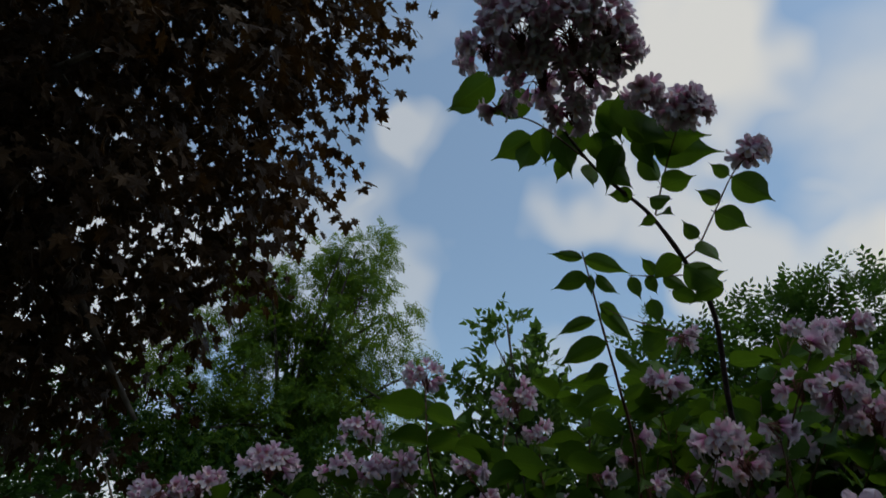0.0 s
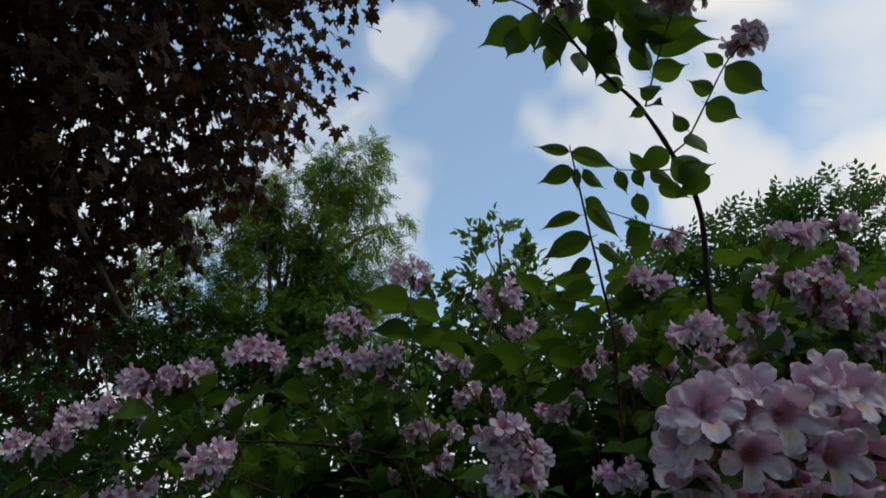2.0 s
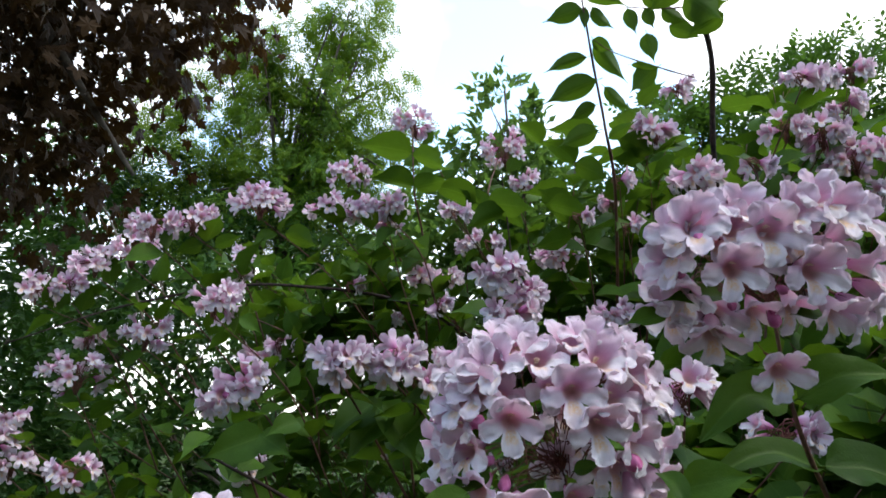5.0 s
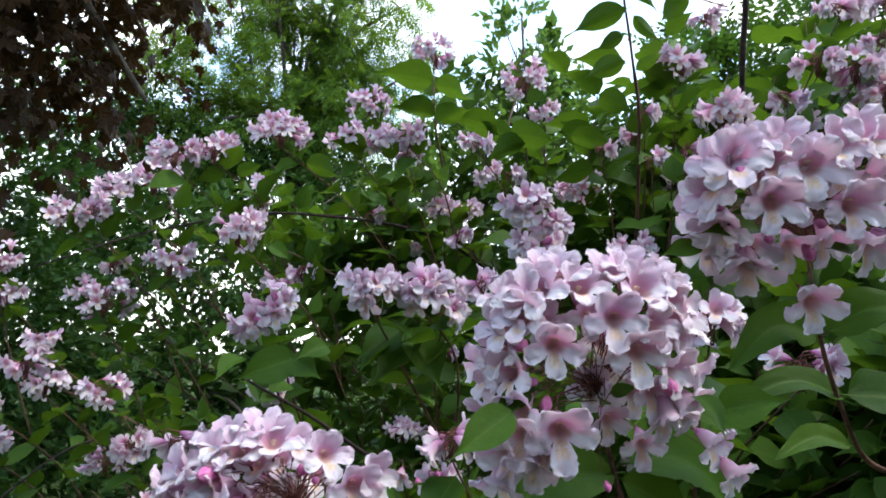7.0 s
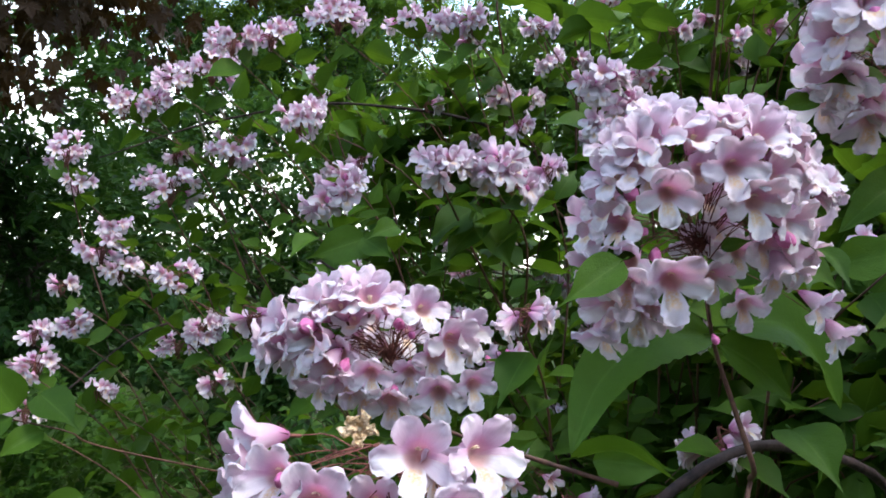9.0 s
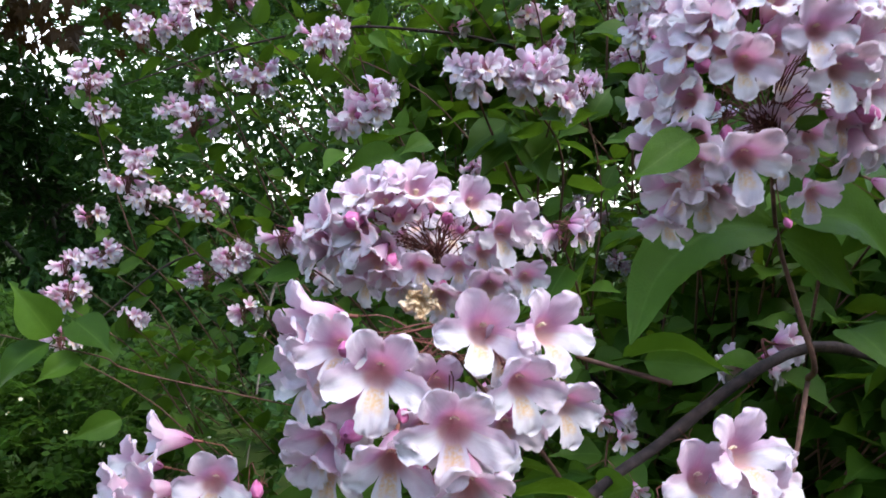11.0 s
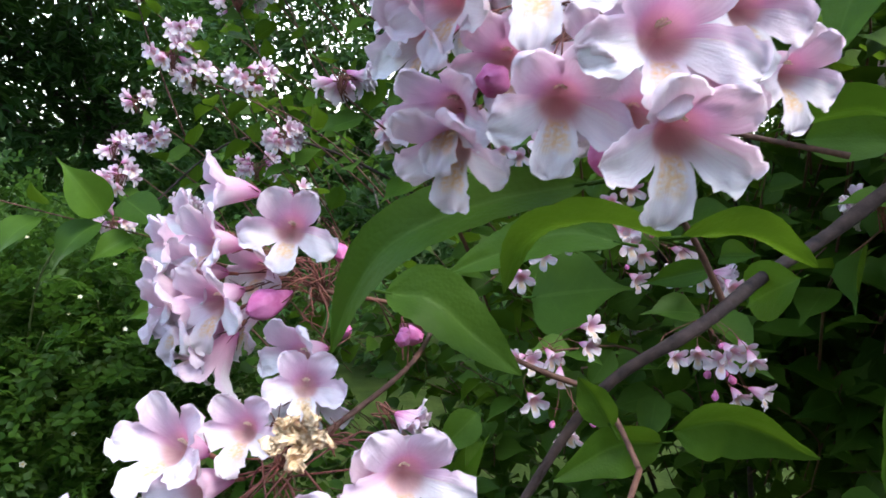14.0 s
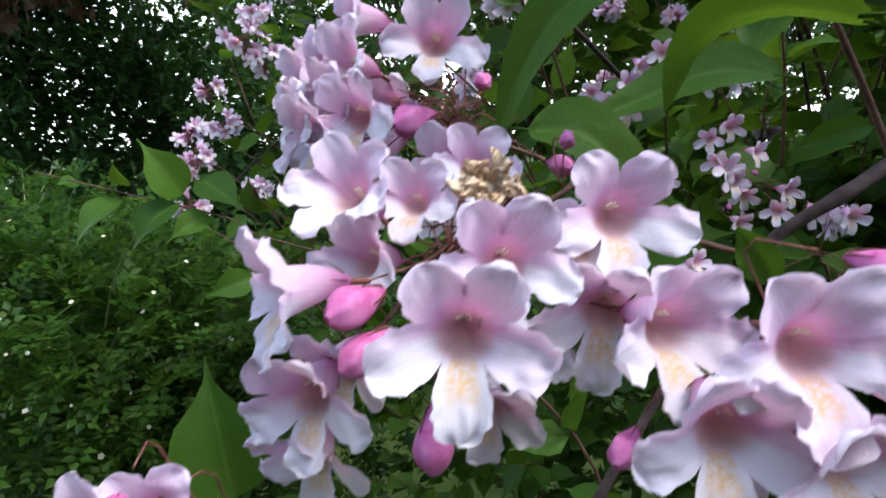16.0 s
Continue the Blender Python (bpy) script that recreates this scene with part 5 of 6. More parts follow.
curved_leaf(((-0.0427, 0.3609, 1.3377), (-0.0640, 0.3635, 1.3400), (-0.0878, 0.3612, 1.3313), (-0.1058, 0.3563, 1.3240)), 0.0100, (0.1, -0.8, 0.7))
curved_leaf(((-0.1243, 0.3328, 1.3209), (-0.1070, 0.3319, 1.3188), (-0.0919, 0.3335, 1.3059), (-0.0762, 0.3356, 1.2936)), 0.0114, (0.2, -0.8, 0.7))
curved_leaf(((0.0256, 0.4168, 1.3805), (0.0500, 0.4045, 1.3888), (0.0742, 0.3911, 1.3798)), 0.0115, (0.1, 0.5, 0.9))
curved_leaf(((-0.0428, 0.3561, 1.2688), (-0.0498, 0.3556, 1.2801), (-0.0559, 0.3535, 1.2883)), 0.0068, (-0.4, -0.8, 0.3))

curved_leaf(((-0.0320, 0.3080, 1.3480), (-0.0120, 0.3105, 1.3490), (0.0080, 0.3140, 1.3400)), 0.0095, (0.1, 0.5, 0.85))
curved_leaf(((-0.0490, 0.2800, 1.3650), (-0.0330, 0.2800, 1.3700), (-0.0180, 0.2800, 1.3680)), 0.0080, (0.1, 0.5, 0.85))
curved_leaf(((0.0120, 0.2420, 1.2980), (0.0070, 0.2370, 1.3250), (-0.0060, 0.2360, 1.3500)), 0.0120, (-0.4, -0.85, -0.3))

# twigs that carry the close clusters
add_cane([(-0.033, 0.345, 1.258), (-0.045, 0.30, 1.258), (-0.055, 0.268, 1.262), (-0.062, 0.236, 1.271)], 0.0012, 0.0008, 1, 6)
add_cane([(-0.046, 0.375, 1.275), (-0.039, 0.36, 1.267), (-0.033, 0.345, 1.258)], 0.0014, 0.0012, 1, 6)
add_cane([(0.004, 0.393, 1.307), (-0.013, 0.380, 1.336), (-0.031, 0.361, 1.360), (-0.046, 0.347, 1.379), (-0.058, 0.292, 1.410)], 0.0014, 0.0008, 1, 6)
add_cane([(-0.046, 0.375, 1.275), (-0.075, 0.375, 1.284), (-0.115, 0.358, 1.308), (-0.145, 0.330, 1.321)], 0.0013, 0.0008, 1, 6)
add_cane([(-0.12, 0.34, 1.16), (-0.145, 0.28, 1.18), (-0.174, 0.230, 1.222)], 0.0010, 0.0008, 1, 6)
add_cane([(-0.110, 0.360, 1.305), (-0.112, 0.31, 1.302), (-0.133, 0.257, 1.293)], 0.0010, 0.0008, 1, 6)
add_cane([(0.125, 0.430, 1.372), (0.117, 0.405, 1.385), (0.106, 0.404, 1.415), (0.092, 0.397, 1.450), (0.078, 0.375, 1.495)], 0.0016, 0.0009, 1, 6)
add_cane([(0.300, 0.470, 1.443), (0.257, 0.455, 1.455), (0.230, 0.433, 1.488), (0.208, 0.411, 1.528), (0.199, 0.403, 1.580)], 0.0018, 0.0010, 1, 6)
add_cane([(0.05, 0.41, 1.37), (0.0, 0.42, 1.38), (-0.05, 0.42, 1.395), (-0.073, 0.407, 1.429)], 0.0015, 0.0009, 1, 6)
add_cane([(0.125, 0.430, 1.370), (0.090, 0.360, 1.340), (0.049, 0.293, 1.360)], 0.0014, 0.0008, 1, 6)
add_cane([(-0.25, 1.30, 1.05), (-0.578, 1.079, 1.175), (-0.627, 1.025, 1.214), (-0.719, 0.981, 1.243), (-0.820, 0.957, 1.270), (-0.889, 0.946, 1.286)], 0.0016, 0.0007, 1, 6)

# top of the tall shoot
SHOOT_TOP = [
    (0.088, 0.536, 2.191, 0.051), (0.144, 0.531, 2.185, 0.051), (0.117, 0.580, 2.174, 0.049), (0.169, 0.574, 2.168, 0.042), (0.196, 0.545, 2.172, 0.038),
    (0.049, 0.552, 2.181, 0.037), (0.129, 0.495, 2.216, 0.051), (0.073, 0.499, 2.222, 0.044), (0.155, 0.623, 2.152, 0.032), (0.237, 0.593, 2.155, 0.028),
    (0.281, 0.610, 2.149, 0.033), (0.299, 0.608, 2.142, 0.022), (0.365, 0.638, 2.103, 0.022), (0.065, 0.612, 2.150, 0.017), (0.180, 0.517, 2.187, 0.037),
]
for k, (x, y, z, r) in enumerate(SHOOT_TOP):
    part("inflorescence", far_cluster_mesh(700 + k, MID_SOUPS, max(9, int(44 * (r / 0.05) ** 1.4)), r), bush, pose(x, y, z))
add_cane([(0.335, 0.772, 2.052), (0.343, 0.716, 2.071), (0.353, 0.668, 2.092), (0.365, 0.637, 2.100)], 0.0013, 0.0008, 1, 5)
add_cane([(0.281, 0.753, 2.093), (0.287, 0.694, 2.131), (0.288, 0.633, 2.145)], 0.0014, 0.0008, 1, 5)
add_cane([(0.187, 0.696, 2.138), (0.118, 0.649, 2.158), (0.073, 0.626, 2.152)], 0.0014, 0.0008, 1, 5)
add_cane([(0.325, 0.801, 2.053), (0.335, 0.772, 2.052)], 0.0016, 0.0013, 1, 5)
# leaves under the cluster
near_leaves([
    (0.064, 0.630, 2.220, 0.004, 0.668, 2.199, 1.00, 0),
    (0.114, 0.642, 2.202, 0.057, 0.650, 2.172, 1.00, 1),
    (0.129, 0.670, 2.171, 0.135, 0.710, 2.140, 1.00, 3),
    (0.154, 0.672, 2.164, 0.163, 0.693, 2.106, 1.00, 0),
    (0.204, 0.637, 2.187, 0.229, 0.678, 2.150, 1.00, 2),
    (0.220, 0.629, 2.189, 0.247, 0.647, 2.131, 1.00, 0),
    (0.192, 0.667, 2.159, 0.220, 0.703, 2.124, 1.00, 1),
    (0.226, 0.671, 2.143, 0.204, 0.699, 2.085, 1.00, 3),
    (0.246, 0.658, 2.150, 0.270, 0.693, 2.116, 1.00, 0),
    (0.232, 0.646, 2.167, 0.279, 0.640, 2.124, 1.00, 2),
    (0.171, 0.665, 2.167, 0.150, 0.704, 2.144, 1.00, 0),
    (0.214, 0.687, 2.129, 0.237, 0.689, 2.086, 1.00, 1),
], (0.0, 0.8, 0.6))
# thin second shoot, and two upright shoots on the ridge
add_cane([(0.33, 1.25, 1.60), (0.287, 1.044, 1.851), (0.250, 0.941, 1.927), (0.225, 0.888, 1.990), (0.208, 0.852, 2.041), (0.196, 0.831, 2.085)], 0.0030, 0.0009, 1, 5)
add_cane([(0.0, 1.36, 1.62), (-0.009, 1.281, 1.833), (-0.026, 1.204, 1.915), (-0.032, 1.18, 2.03)], 0.0026, 0.0011, 1, 5)
add_cane([(0.14, 1.40, 1.62), (0.12, 1.30, 1.856), (0.107, 1.26, 1.93), (0.130, 1.30, 2.02)], 0.0026, 0.0011, 1, 5)
near_leaves([
    (0.117, 0.698, 2.183, 0.064, 0.724, 2.161, 1.02, 0),
    (0.121, 0.700, 2.180, 0.098, 0.709, 2.130, 1.02, 1),
    (0.162, 0.713, 2.157, 0.151, 0.736, 2.132, 1.02, 3),
    (0.194, 0.713, 2.147, 0.193, 0.710, 2.105, 1.02, 0),
    (0.248, 0.728, 2.107, 0.214, 0.735, 2.112, 1.02, 2),
    (0.281, 0.714, 2.110, 0.312, 0.674, 2.096, 1.02, 0),
    (0.278, 0.710, 2.116, 0.258, 0.683, 2.158, 1.02, 1),
    (0.268, 0.726, 2.101, 0.287, 0.698, 2.078, 1.02, 3),
    (0.275, 0.739, 2.079, 0.255, 0.751, 2.073, 1.02, 0),
    (0.282, 0.736, 2.081, 0.289, 0.710, 2.061, 1.02, 2),
    (0.270, 0.682, 2.154, 0.351, 0.667, 2.128, 1.02, 0),
    (0.252, 0.676, 2.168, 0.326, 0.638, 2.129, 1.02, 1),
], (0.0, 0.8, 0.6))
near_leaves([
    (0.357, 0.684, 2.104, 0.334, 0.681, 2.122, 1.02, 0),
    (0.360, 0.684, 2.102, 0.394, 0.666, 2.050, 1.02, 1),
    (0.349, 0.706, 2.081, 0.320, 0.706, 2.099, 1.02, 3),
    (0.343, 0.716, 2.071, 0.371, 0.693, 2.031, 1.02, 0),
    (0.325, 0.741, 2.048, 0.306, 0.733, 2.072, 1.02, 2),
    (0.328, 0.741, 2.045, 0.341, 0.727, 2.003, 1.02, 0),
    (0.305, 0.760, 2.031, 0.269, 0.787, 2.009, 1.02, 1),
    (0.309, 0.765, 2.022, 0.343, 0.743, 1.974, 1.02, 3),
    (0.318, 0.773, 2.001, 0.358, 0.752, 2.007, 1.02, 0),
    (0.230, 0.653, 2.200, 0.202, 0.676, 2.142, 1.02, 2),
    (0.189, 0.682, 2.183, 0.133, 0.722, 2.153, 1.02, 0),
    (0.049, 0.664, 2.227, 0.006, 0.662, 2.191, 1.02, 1),
], (0.0, 0.8, 0.6))
near_leaves([
    (0.237, 0.662, 2.189, 0.267, 0.692, 2.144, 1.02, 0),
    (0.204, 0.687, 2.173, 0.233, 0.688, 2.117, 1.02, 1),
    (0.352, 0.762, 1.995, 0.314, 0.788, 1.977, 1.02, 3),
], (0.0, 0.8, 0.6))
near_leaves([
    (0.197, 0.835, 2.077, 0.144, 0.820, 2.075, 0.49, 0),
    (0.198, 0.835, 2.077, 0.262, 0.832, 2.048, 0.61, 1),
    (0.203, 0.846, 2.054, 0.149, 0.842, 2.029, 0.74, 0),
    (0.216, 0.845, 2.056, 0.244, 0.844, 2.023, 0.74, 2),
    (0.208, 0.846, 2.056, 0.205, 0.846, 2.021, 0.66, 0),
    (0.222, 0.864, 2.017, 0.266, 0.874, 1.961, 0.57, 1),
    (0.218, 0.864, 2.017, 0.246, 0.856, 1.998, 0.90, 0),
    (0.213, 0.873, 1.998, 0.154, 0.870, 1.972, 0.53, 1),
    (0.228, 0.886, 1.971, 0.155, 0.888, 1.935, 0.70, 1),
    (0.239, 0.890, 1.964, 0.276, 0.891, 1.927, 0.57, 2),
], (0.0, 0.8, 0.6))
near_leaves([
    (0.229, 0.901, 1.942, 0.189, 0.897, 1.916, 0.74, 0),
    (0.234, 0.915, 1.911, 0.178, 0.912, 1.885, 0.82, 1),
    (0.249, 0.920, 1.901, 0.282, 0.895, 1.918, 0.66, 0),
], (0.0, 0.8, 0.6))
near_leaves([
    (0.255, 0.820, 2.038, 0.265, 0.821, 2.001, 0.78, 0),
    (0.277, 0.820, 2.038, 0.287, 0.818, 2.008, 0.90, 0),
    (0.291, 0.819, 2.040, 0.265, 0.795, 2.054, 0.74, 0),
    (0.299, 0.819, 2.038, 0.332, 0.814, 2.015, 0.82, 1),
    (0.310, 0.828, 2.019, 0.350, 0.822, 1.997, 0.82, 2),
    (0.282, 0.833, 2.011, 0.291, 0.836, 1.970, 0.90, 0),
    (0.300, 0.851, 1.973, 0.262, 0.853, 1.936, 0.98, 1),
    (0.265, 0.851, 1.975, 0.295, 0.840, 1.961, 0.49, 2),
], (0.0, 0.8, 0.6))
add_cane([(0.333, 0.810, 2.035), (0.299, 0.819, 2.038), (0.254, 0.824, 2.042)], 0.0012, 0.0006, 1, 5)
add_cane([(0.356, 0.874, 1.971), (0.310, 0.861, 1.976), (0.246, 0.857, 1.996), (0.219, 0.863, 2.019)], 0.0012, 0.0006, 1, 5)
near_leaves([
    (-0.029, 1.133, 1.964, -0.128, 1.121, 1.973, 1.02, 0),
    (-0.029, 1.134, 1.959, 0.030, 1.110, 1.924, 1.02, 1),
    (-0.025, 1.152, 1.912, -0.103, 1.144, 1.922, 1.02, 3),
    (-0.025, 1.154, 1.908, 0.034, 1.115, 1.910, 1.02, 0),
    (0.080, 1.160, 1.885, -0.008, 1.153, 1.912, 1.02, 2),
    (0.099, 1.158, 1.885, 0.177, 1.118, 1.861, 1.02, 0),
    (0.100, 1.162, 1.872, 0.049, 1.153, 1.908, 1.02, 1),
    (0.186, 1.113, 1.975, 0.137, 1.071, 1.997, 1.02, 3),
    (0.273, 1.090, 1.987, 0.192, 1.103, 1.996, 1.02, 0),
    (0.242, 1.115, 1.943, 0.179, 1.079, 1.964, 1.02, 2),
    (0.242, 1.115, 1.943, 0.300, 1.113, 1.911, 1.02, 0),
    (0.290, 1.125, 1.886, 0.357, 1.066, 1.883, 1.02, 1),
], (0.0, 0.55, 0.8))
near_leaves([
    (0.335, 1.056, 2.020, 0.372, 1.028, 2.049, 1.02, 0),
    (0.360, 1.081, 1.947, 0.289, 1.055, 1.964, 1.02, 1),
    (0.302, 1.139, 1.833, 0.363, 1.121, 1.831, 1.02, 3),
    (0.241, 1.155, 1.826, 0.169, 1.137, 1.800, 1.02, 0),
    (0.504, 1.028, 1.930, 0.558, 1.002, 1.923, 1.02, 2),
    (0.452, 1.022, 1.998, 0.487, 0.968, 1.984, 1.02, 0),
    (0.517, 0.999, 1.980, 0.557, 0.976, 1.981, 1.02, 1),
    (0.128, 1.160, 1.870, 0.061, 1.139, 1.832, 1.02, 3),
    (0.201, 1.146, 1.882, 0.274, 1.137, 1.860, 1.02, 0),
    (0.402, 1.076, 1.921, 0.444, 1.031, 1.887, 1.02, 2),
    (-0.138, 1.162, 1.857, -0.203, 1.151, 1.862, 1.02, 0),
    (-0.239, 1.155, 1.823, -0.178, 1.136, 1.795, 1.02, 1),
], (0.0, 0.55, 0.8))
near_leaves([
    (-0.345, 1.135, 1.795, -0.302, 1.142, 1.817, 1.02, 0),
], (0.0, 0.55, 0.8))
near_leaves([
    (-0.144, 0.722, 1.504, -0.202, 0.710, 1.481, 1.00, 0),
    (-0.114, 0.726, 1.517, -0.141, 0.701, 1.502, 1.00, 1),
    (-0.036, 0.731, 1.537, 0.002, 0.733, 1.474, 1.00, 3),
    (-0.040, 0.731, 1.538, -0.085, 0.709, 1.502, 1.00, 0),
    (-0.021, 0.732, 1.527, -0.070, 0.732, 1.475, 1.00, 2),
    (-0.149, 0.721, 1.505, -0.113, 0.706, 1.484, 1.00, 0),
    (-0.173, 0.704, 1.614, -0.152, 0.711, 1.599, 1.00, 1),
    (-0.192, 0.712, 1.503, -0.212, 0.685, 1.480, 1.00, 3),
])

# leafy twigs that fill the bush: count, centre, radii, leaf size
rnd = random.Random(80)
FILL = [(560, (0.78, 1.85, 1.15), (1.0, 0.55, 0.85), 1.25), (35, (-0.45, 1.85, 0.85), (0.55, 0.4, 0.5), 1.1), (330, (0.85, 1.25, 1.25), (0.50, 0.50, 0.68), 1.2), (180, (0.30, 1.45, 0.80), (0.65, 0.45, 0.55), 1.1), (240, (0.0, 1.65, 0.55), (0.95, 0.45, 0.45), 1.15),
        (40, (-0.50, 1.55, 1.25), (0.50, 0.35, 0.50), 1.05), (60, (0.34, 0.92, 0.98), (0.34, 0.26, 0.36), 0.95), (110, (0.55, 0.75, 1.45), (0.16, 0.22, 0.30), 1.0)]
# the batch at x 0.58 is out of view, added for shade
FILL += [(45, (-0.15, 1.36, 1.42), (0.24, 0.14, 0.13), 1.0), (70, (0.20, 1.30, 1.88), (0.42, 0.22, 0.14), 1.45), (60, (0.03, 0.95, 1.20), (0.25, 0.20, 0.22), 0.95),
        (130, (0.62, 1.25, 1.95), (0.42, 0.28, 0.20), 1.5), (70, (-0.05, 1.45, 1.72), (0.40, 0.15, 0.16), 1.3), (160, (0.45, 1.05, 1.15), (0.28, 0.20, 0.42), 1.0), (40, (0.42, 0.62, 1.22), (0.17, 0.16, 0.22), 0.9), (170, (0.42, 0.92, 1.25), (0.26, 0.16, 0.40), 1.0), (330, (0.58, 0.42, 1.50), (0.17, 0.24, 0.48), 1.25), (150, (0.30, 0.62, 1.42), (0.16, 0.14, 0.10), 1.0), (240, (0.52, 1.00, 1.58), (0.32, 0.26, 0.10), 1.15), (130, (0.27, 0.74, 1.50), (0.20, 0.12, 0.06), 1.0), (14, (-0.41, 1.62, 1.86), (0.07, 0.08, 0.10), 1.0)]
BLOOMS = [Vector(row[:3]) for row in FAR_RIDGE + LEFT_DROP + MIDDLE + MID_NEAR + RIGHT_BANK + LOWER_RIGHT + RIDGE_RIGHT] + INNER
SPARE = [far_cluster_mesh(900 + k, FAR_SOUPS, 12 + 2 * k, 0.026 + 0.003 * k) for k in range(6)]


def in_front(p, bloom):
    """Flowers stand at the outside of the bush: no leafy twig grows out over them."""
    d = p - bloom
    t = max(-0.03, min(0.5, d.dot(Vector((0, -0.97, -0.24)))))
    return (d - Vector((0, -0.97, -0.24)) * t).length < 0.085


for count, (cx, cy, cz), (rx, ry, rz), leaf_size in FILL:
    for k in range(count):
        d = Vector((rnd.gauss(0, 1), rnd.gauss(0, 1), rnd.gauss(0, 1))).normalized()
        q = rnd.uniform(0.25, 1.0) ** 0.6
        end = Vector((cx + d.x * rx * q, cy + d.y * ry * q, cz + d.z * rz * q))
        if any(in_front(end, p) for p in BLOOMS):
            continue
        foot = end + (CORE - end) * 0.12 + Vector((rnd.uniform(-0.08, 0.08), rnd.uniform(0, 0.08), rnd.uniform(-0.16, -0.06)))
        mid = end.lerp(foot, 0.5) + Vector((rnd.uniform(-0.03, 0.03), 0, rnd.uniform(0.0, 0.05)))
        if d.y < -0.1 and end.z > 1.0 and end.y > 0.95 and rnd.random() < 0.13:
            r = rnd.uniform(0.75, 1.15)
            part("inflorescence", rnd.choice(SPARE), bush, Matrix.Translation(end + Vector((0, -0.01, 0.01))) @ Matrix.Rotation(rnd.uniform(0, 6.28), 4, "Z") @ Matrix.Scale(r, 4))
        twig_with_leaves(bush_wood, bush_leaf_poses, spline([foot, mid, end], 3), rnd, rnd.randint(3, 5), leaf_size * rnd.uniform(0.75, 1.15), 0.0014, 0.0007)

part("brushwood", bush_wood.mesh("brushwood", [TWIG]), bush, None, "thin red-brown twigs")["kind"] = "stuff"
joined_leaves("foliage", BUSH_LEAVES, bush_leaf_poses, LEAF, bush, "pointed oval green leaves")


# ---- trees and hedges behind ----
def maple_leaf():
    """Five pointed lobes, 12 cm wide, folded a little along its midrib."""
    half = ((0, 0.0), (8, 0.030), (28, 0.040), (42, 0.062), (56, 0.040), (66, 0.052), (80, 0.086), (92, 0.062), (104, 0.052), (116, 0.072), (128, 0.100), (139, 0.070), (152, 0.062), (161, 0.082), (180, 0.115))
    ring = [(a, r) for a, r in half] + [(360 - a, r) for a, r in reversed(half[1:-1])]
    soup = Soup()
    verts = [(0, 0.0, 0)]
    for a, r in ring:
        w = radians(a)
        x, y = r * math.sin(w), -r * math.cos(w)
        verts.append((x, y, 0.22 * abs(x) - 2.2 * (x * x + y * y)))
    n = len(ring)
    soup.add([(0, 0.01, 0)] + verts[1:], [(0, 1 + i, 1 + (i + 1) % n) for i in range(n)])
    return soup


def pinnate_leaf(pairs=5, length=0.16, leaflet=0.036, width=0.016):
    soup = Soup()
    soup.add([(-0.001, 0, 0), (0.001, 0, 0), (0, length, -0.01)], [(0, 1, 2)])
    spots = [(sign, (k + 1) / (pairs + 0.6)) for k in range(pairs) for sign in (-1, 1)] + [(0, 1.0)]
    for sign, s in spots:
        way = Vector((sign, 0.55 if sign else 1.0, -0.15)).normalized()
        side = Vector((-way.y, way.x, 0.2)).normalized()
        p = Vector((0, length * s, -0.01 * s))
        w = side * width * 0.5
        soup.add([p, p + way * leaflet * 0.5 + w, p + way * leaflet, p + way * leaflet * 0.5 - w], [(0, 3, 2), (0, 2, 1)])
    return soup


def three_leaf(size=0.03):
    soup = Soup()
    small = leaf_soup(3, 2, size, size * 0.62, 0.4, 0.3)
    scatter(soup, small, [pose(0, 0.012, 0), pose(0.003, 0.004, 0, 0, 0, -75), pose(-0.003, 0.004, 0, 0, 0, 75), pose(0.002, -0.012, 0, 0, 0, -85), pose(-0.002, -0.012, 0, 0, 0, 85)])
    return soup


def crown_poses(rnd, blobs, count, per, spread, droop, size, density=0.5, hang=0.0, gap=-0.18, grain=0.9):
    """Leaves on short sprays, most of them near the surface of the blobs (x, y, z, rx, ry, rz)."""
    poses = []
    weights = [b[3] * b[4] * b[5] for b in blobs]
    while len(poses) < count:
        x, y, z, rx, ry, rz = rnd.choices(blobs, weights)[0]
        d = Vector((rnd.gauss(0, 1), rnd.gauss(0, 1), rnd.gauss(0, 1))).normalized()
        q = rnd.random() ** density
        p = Vector((x + d.x * rx * q, y + d.y * ry * q, z + d.z * rz * q))
        lump = noise.noise(p * grain)
        if lump < gap:
            continue
        way = (d + Vector((rnd.uniform(-0.6, 0.6), rnd.uniform(-0.6, 0.6), rnd.uniform(-0.4, 0.4) - droop))).normalized()
        for k in range(per):
            at = p + way * spread * k / per + Vector((rnd.uniform(-1, 1), rnd.uniform(-1, 1), rnd.uniform(-1, 1))) * spread * 0.25
            w = (way + Vector((rnd.uniform(-1, 1), rnd.uniform(-1, 1), rnd.uniform(-0.8, 0.5) - hang))).normalized()
            poses.append(leaf_pose(at, w, rnd, size * rnd.uniform(0.65, 1.2), Vector((rnd.uniform(-0.8, 0.8), rnd.uniform(-0.8, 0.8), 1))))
    return poses


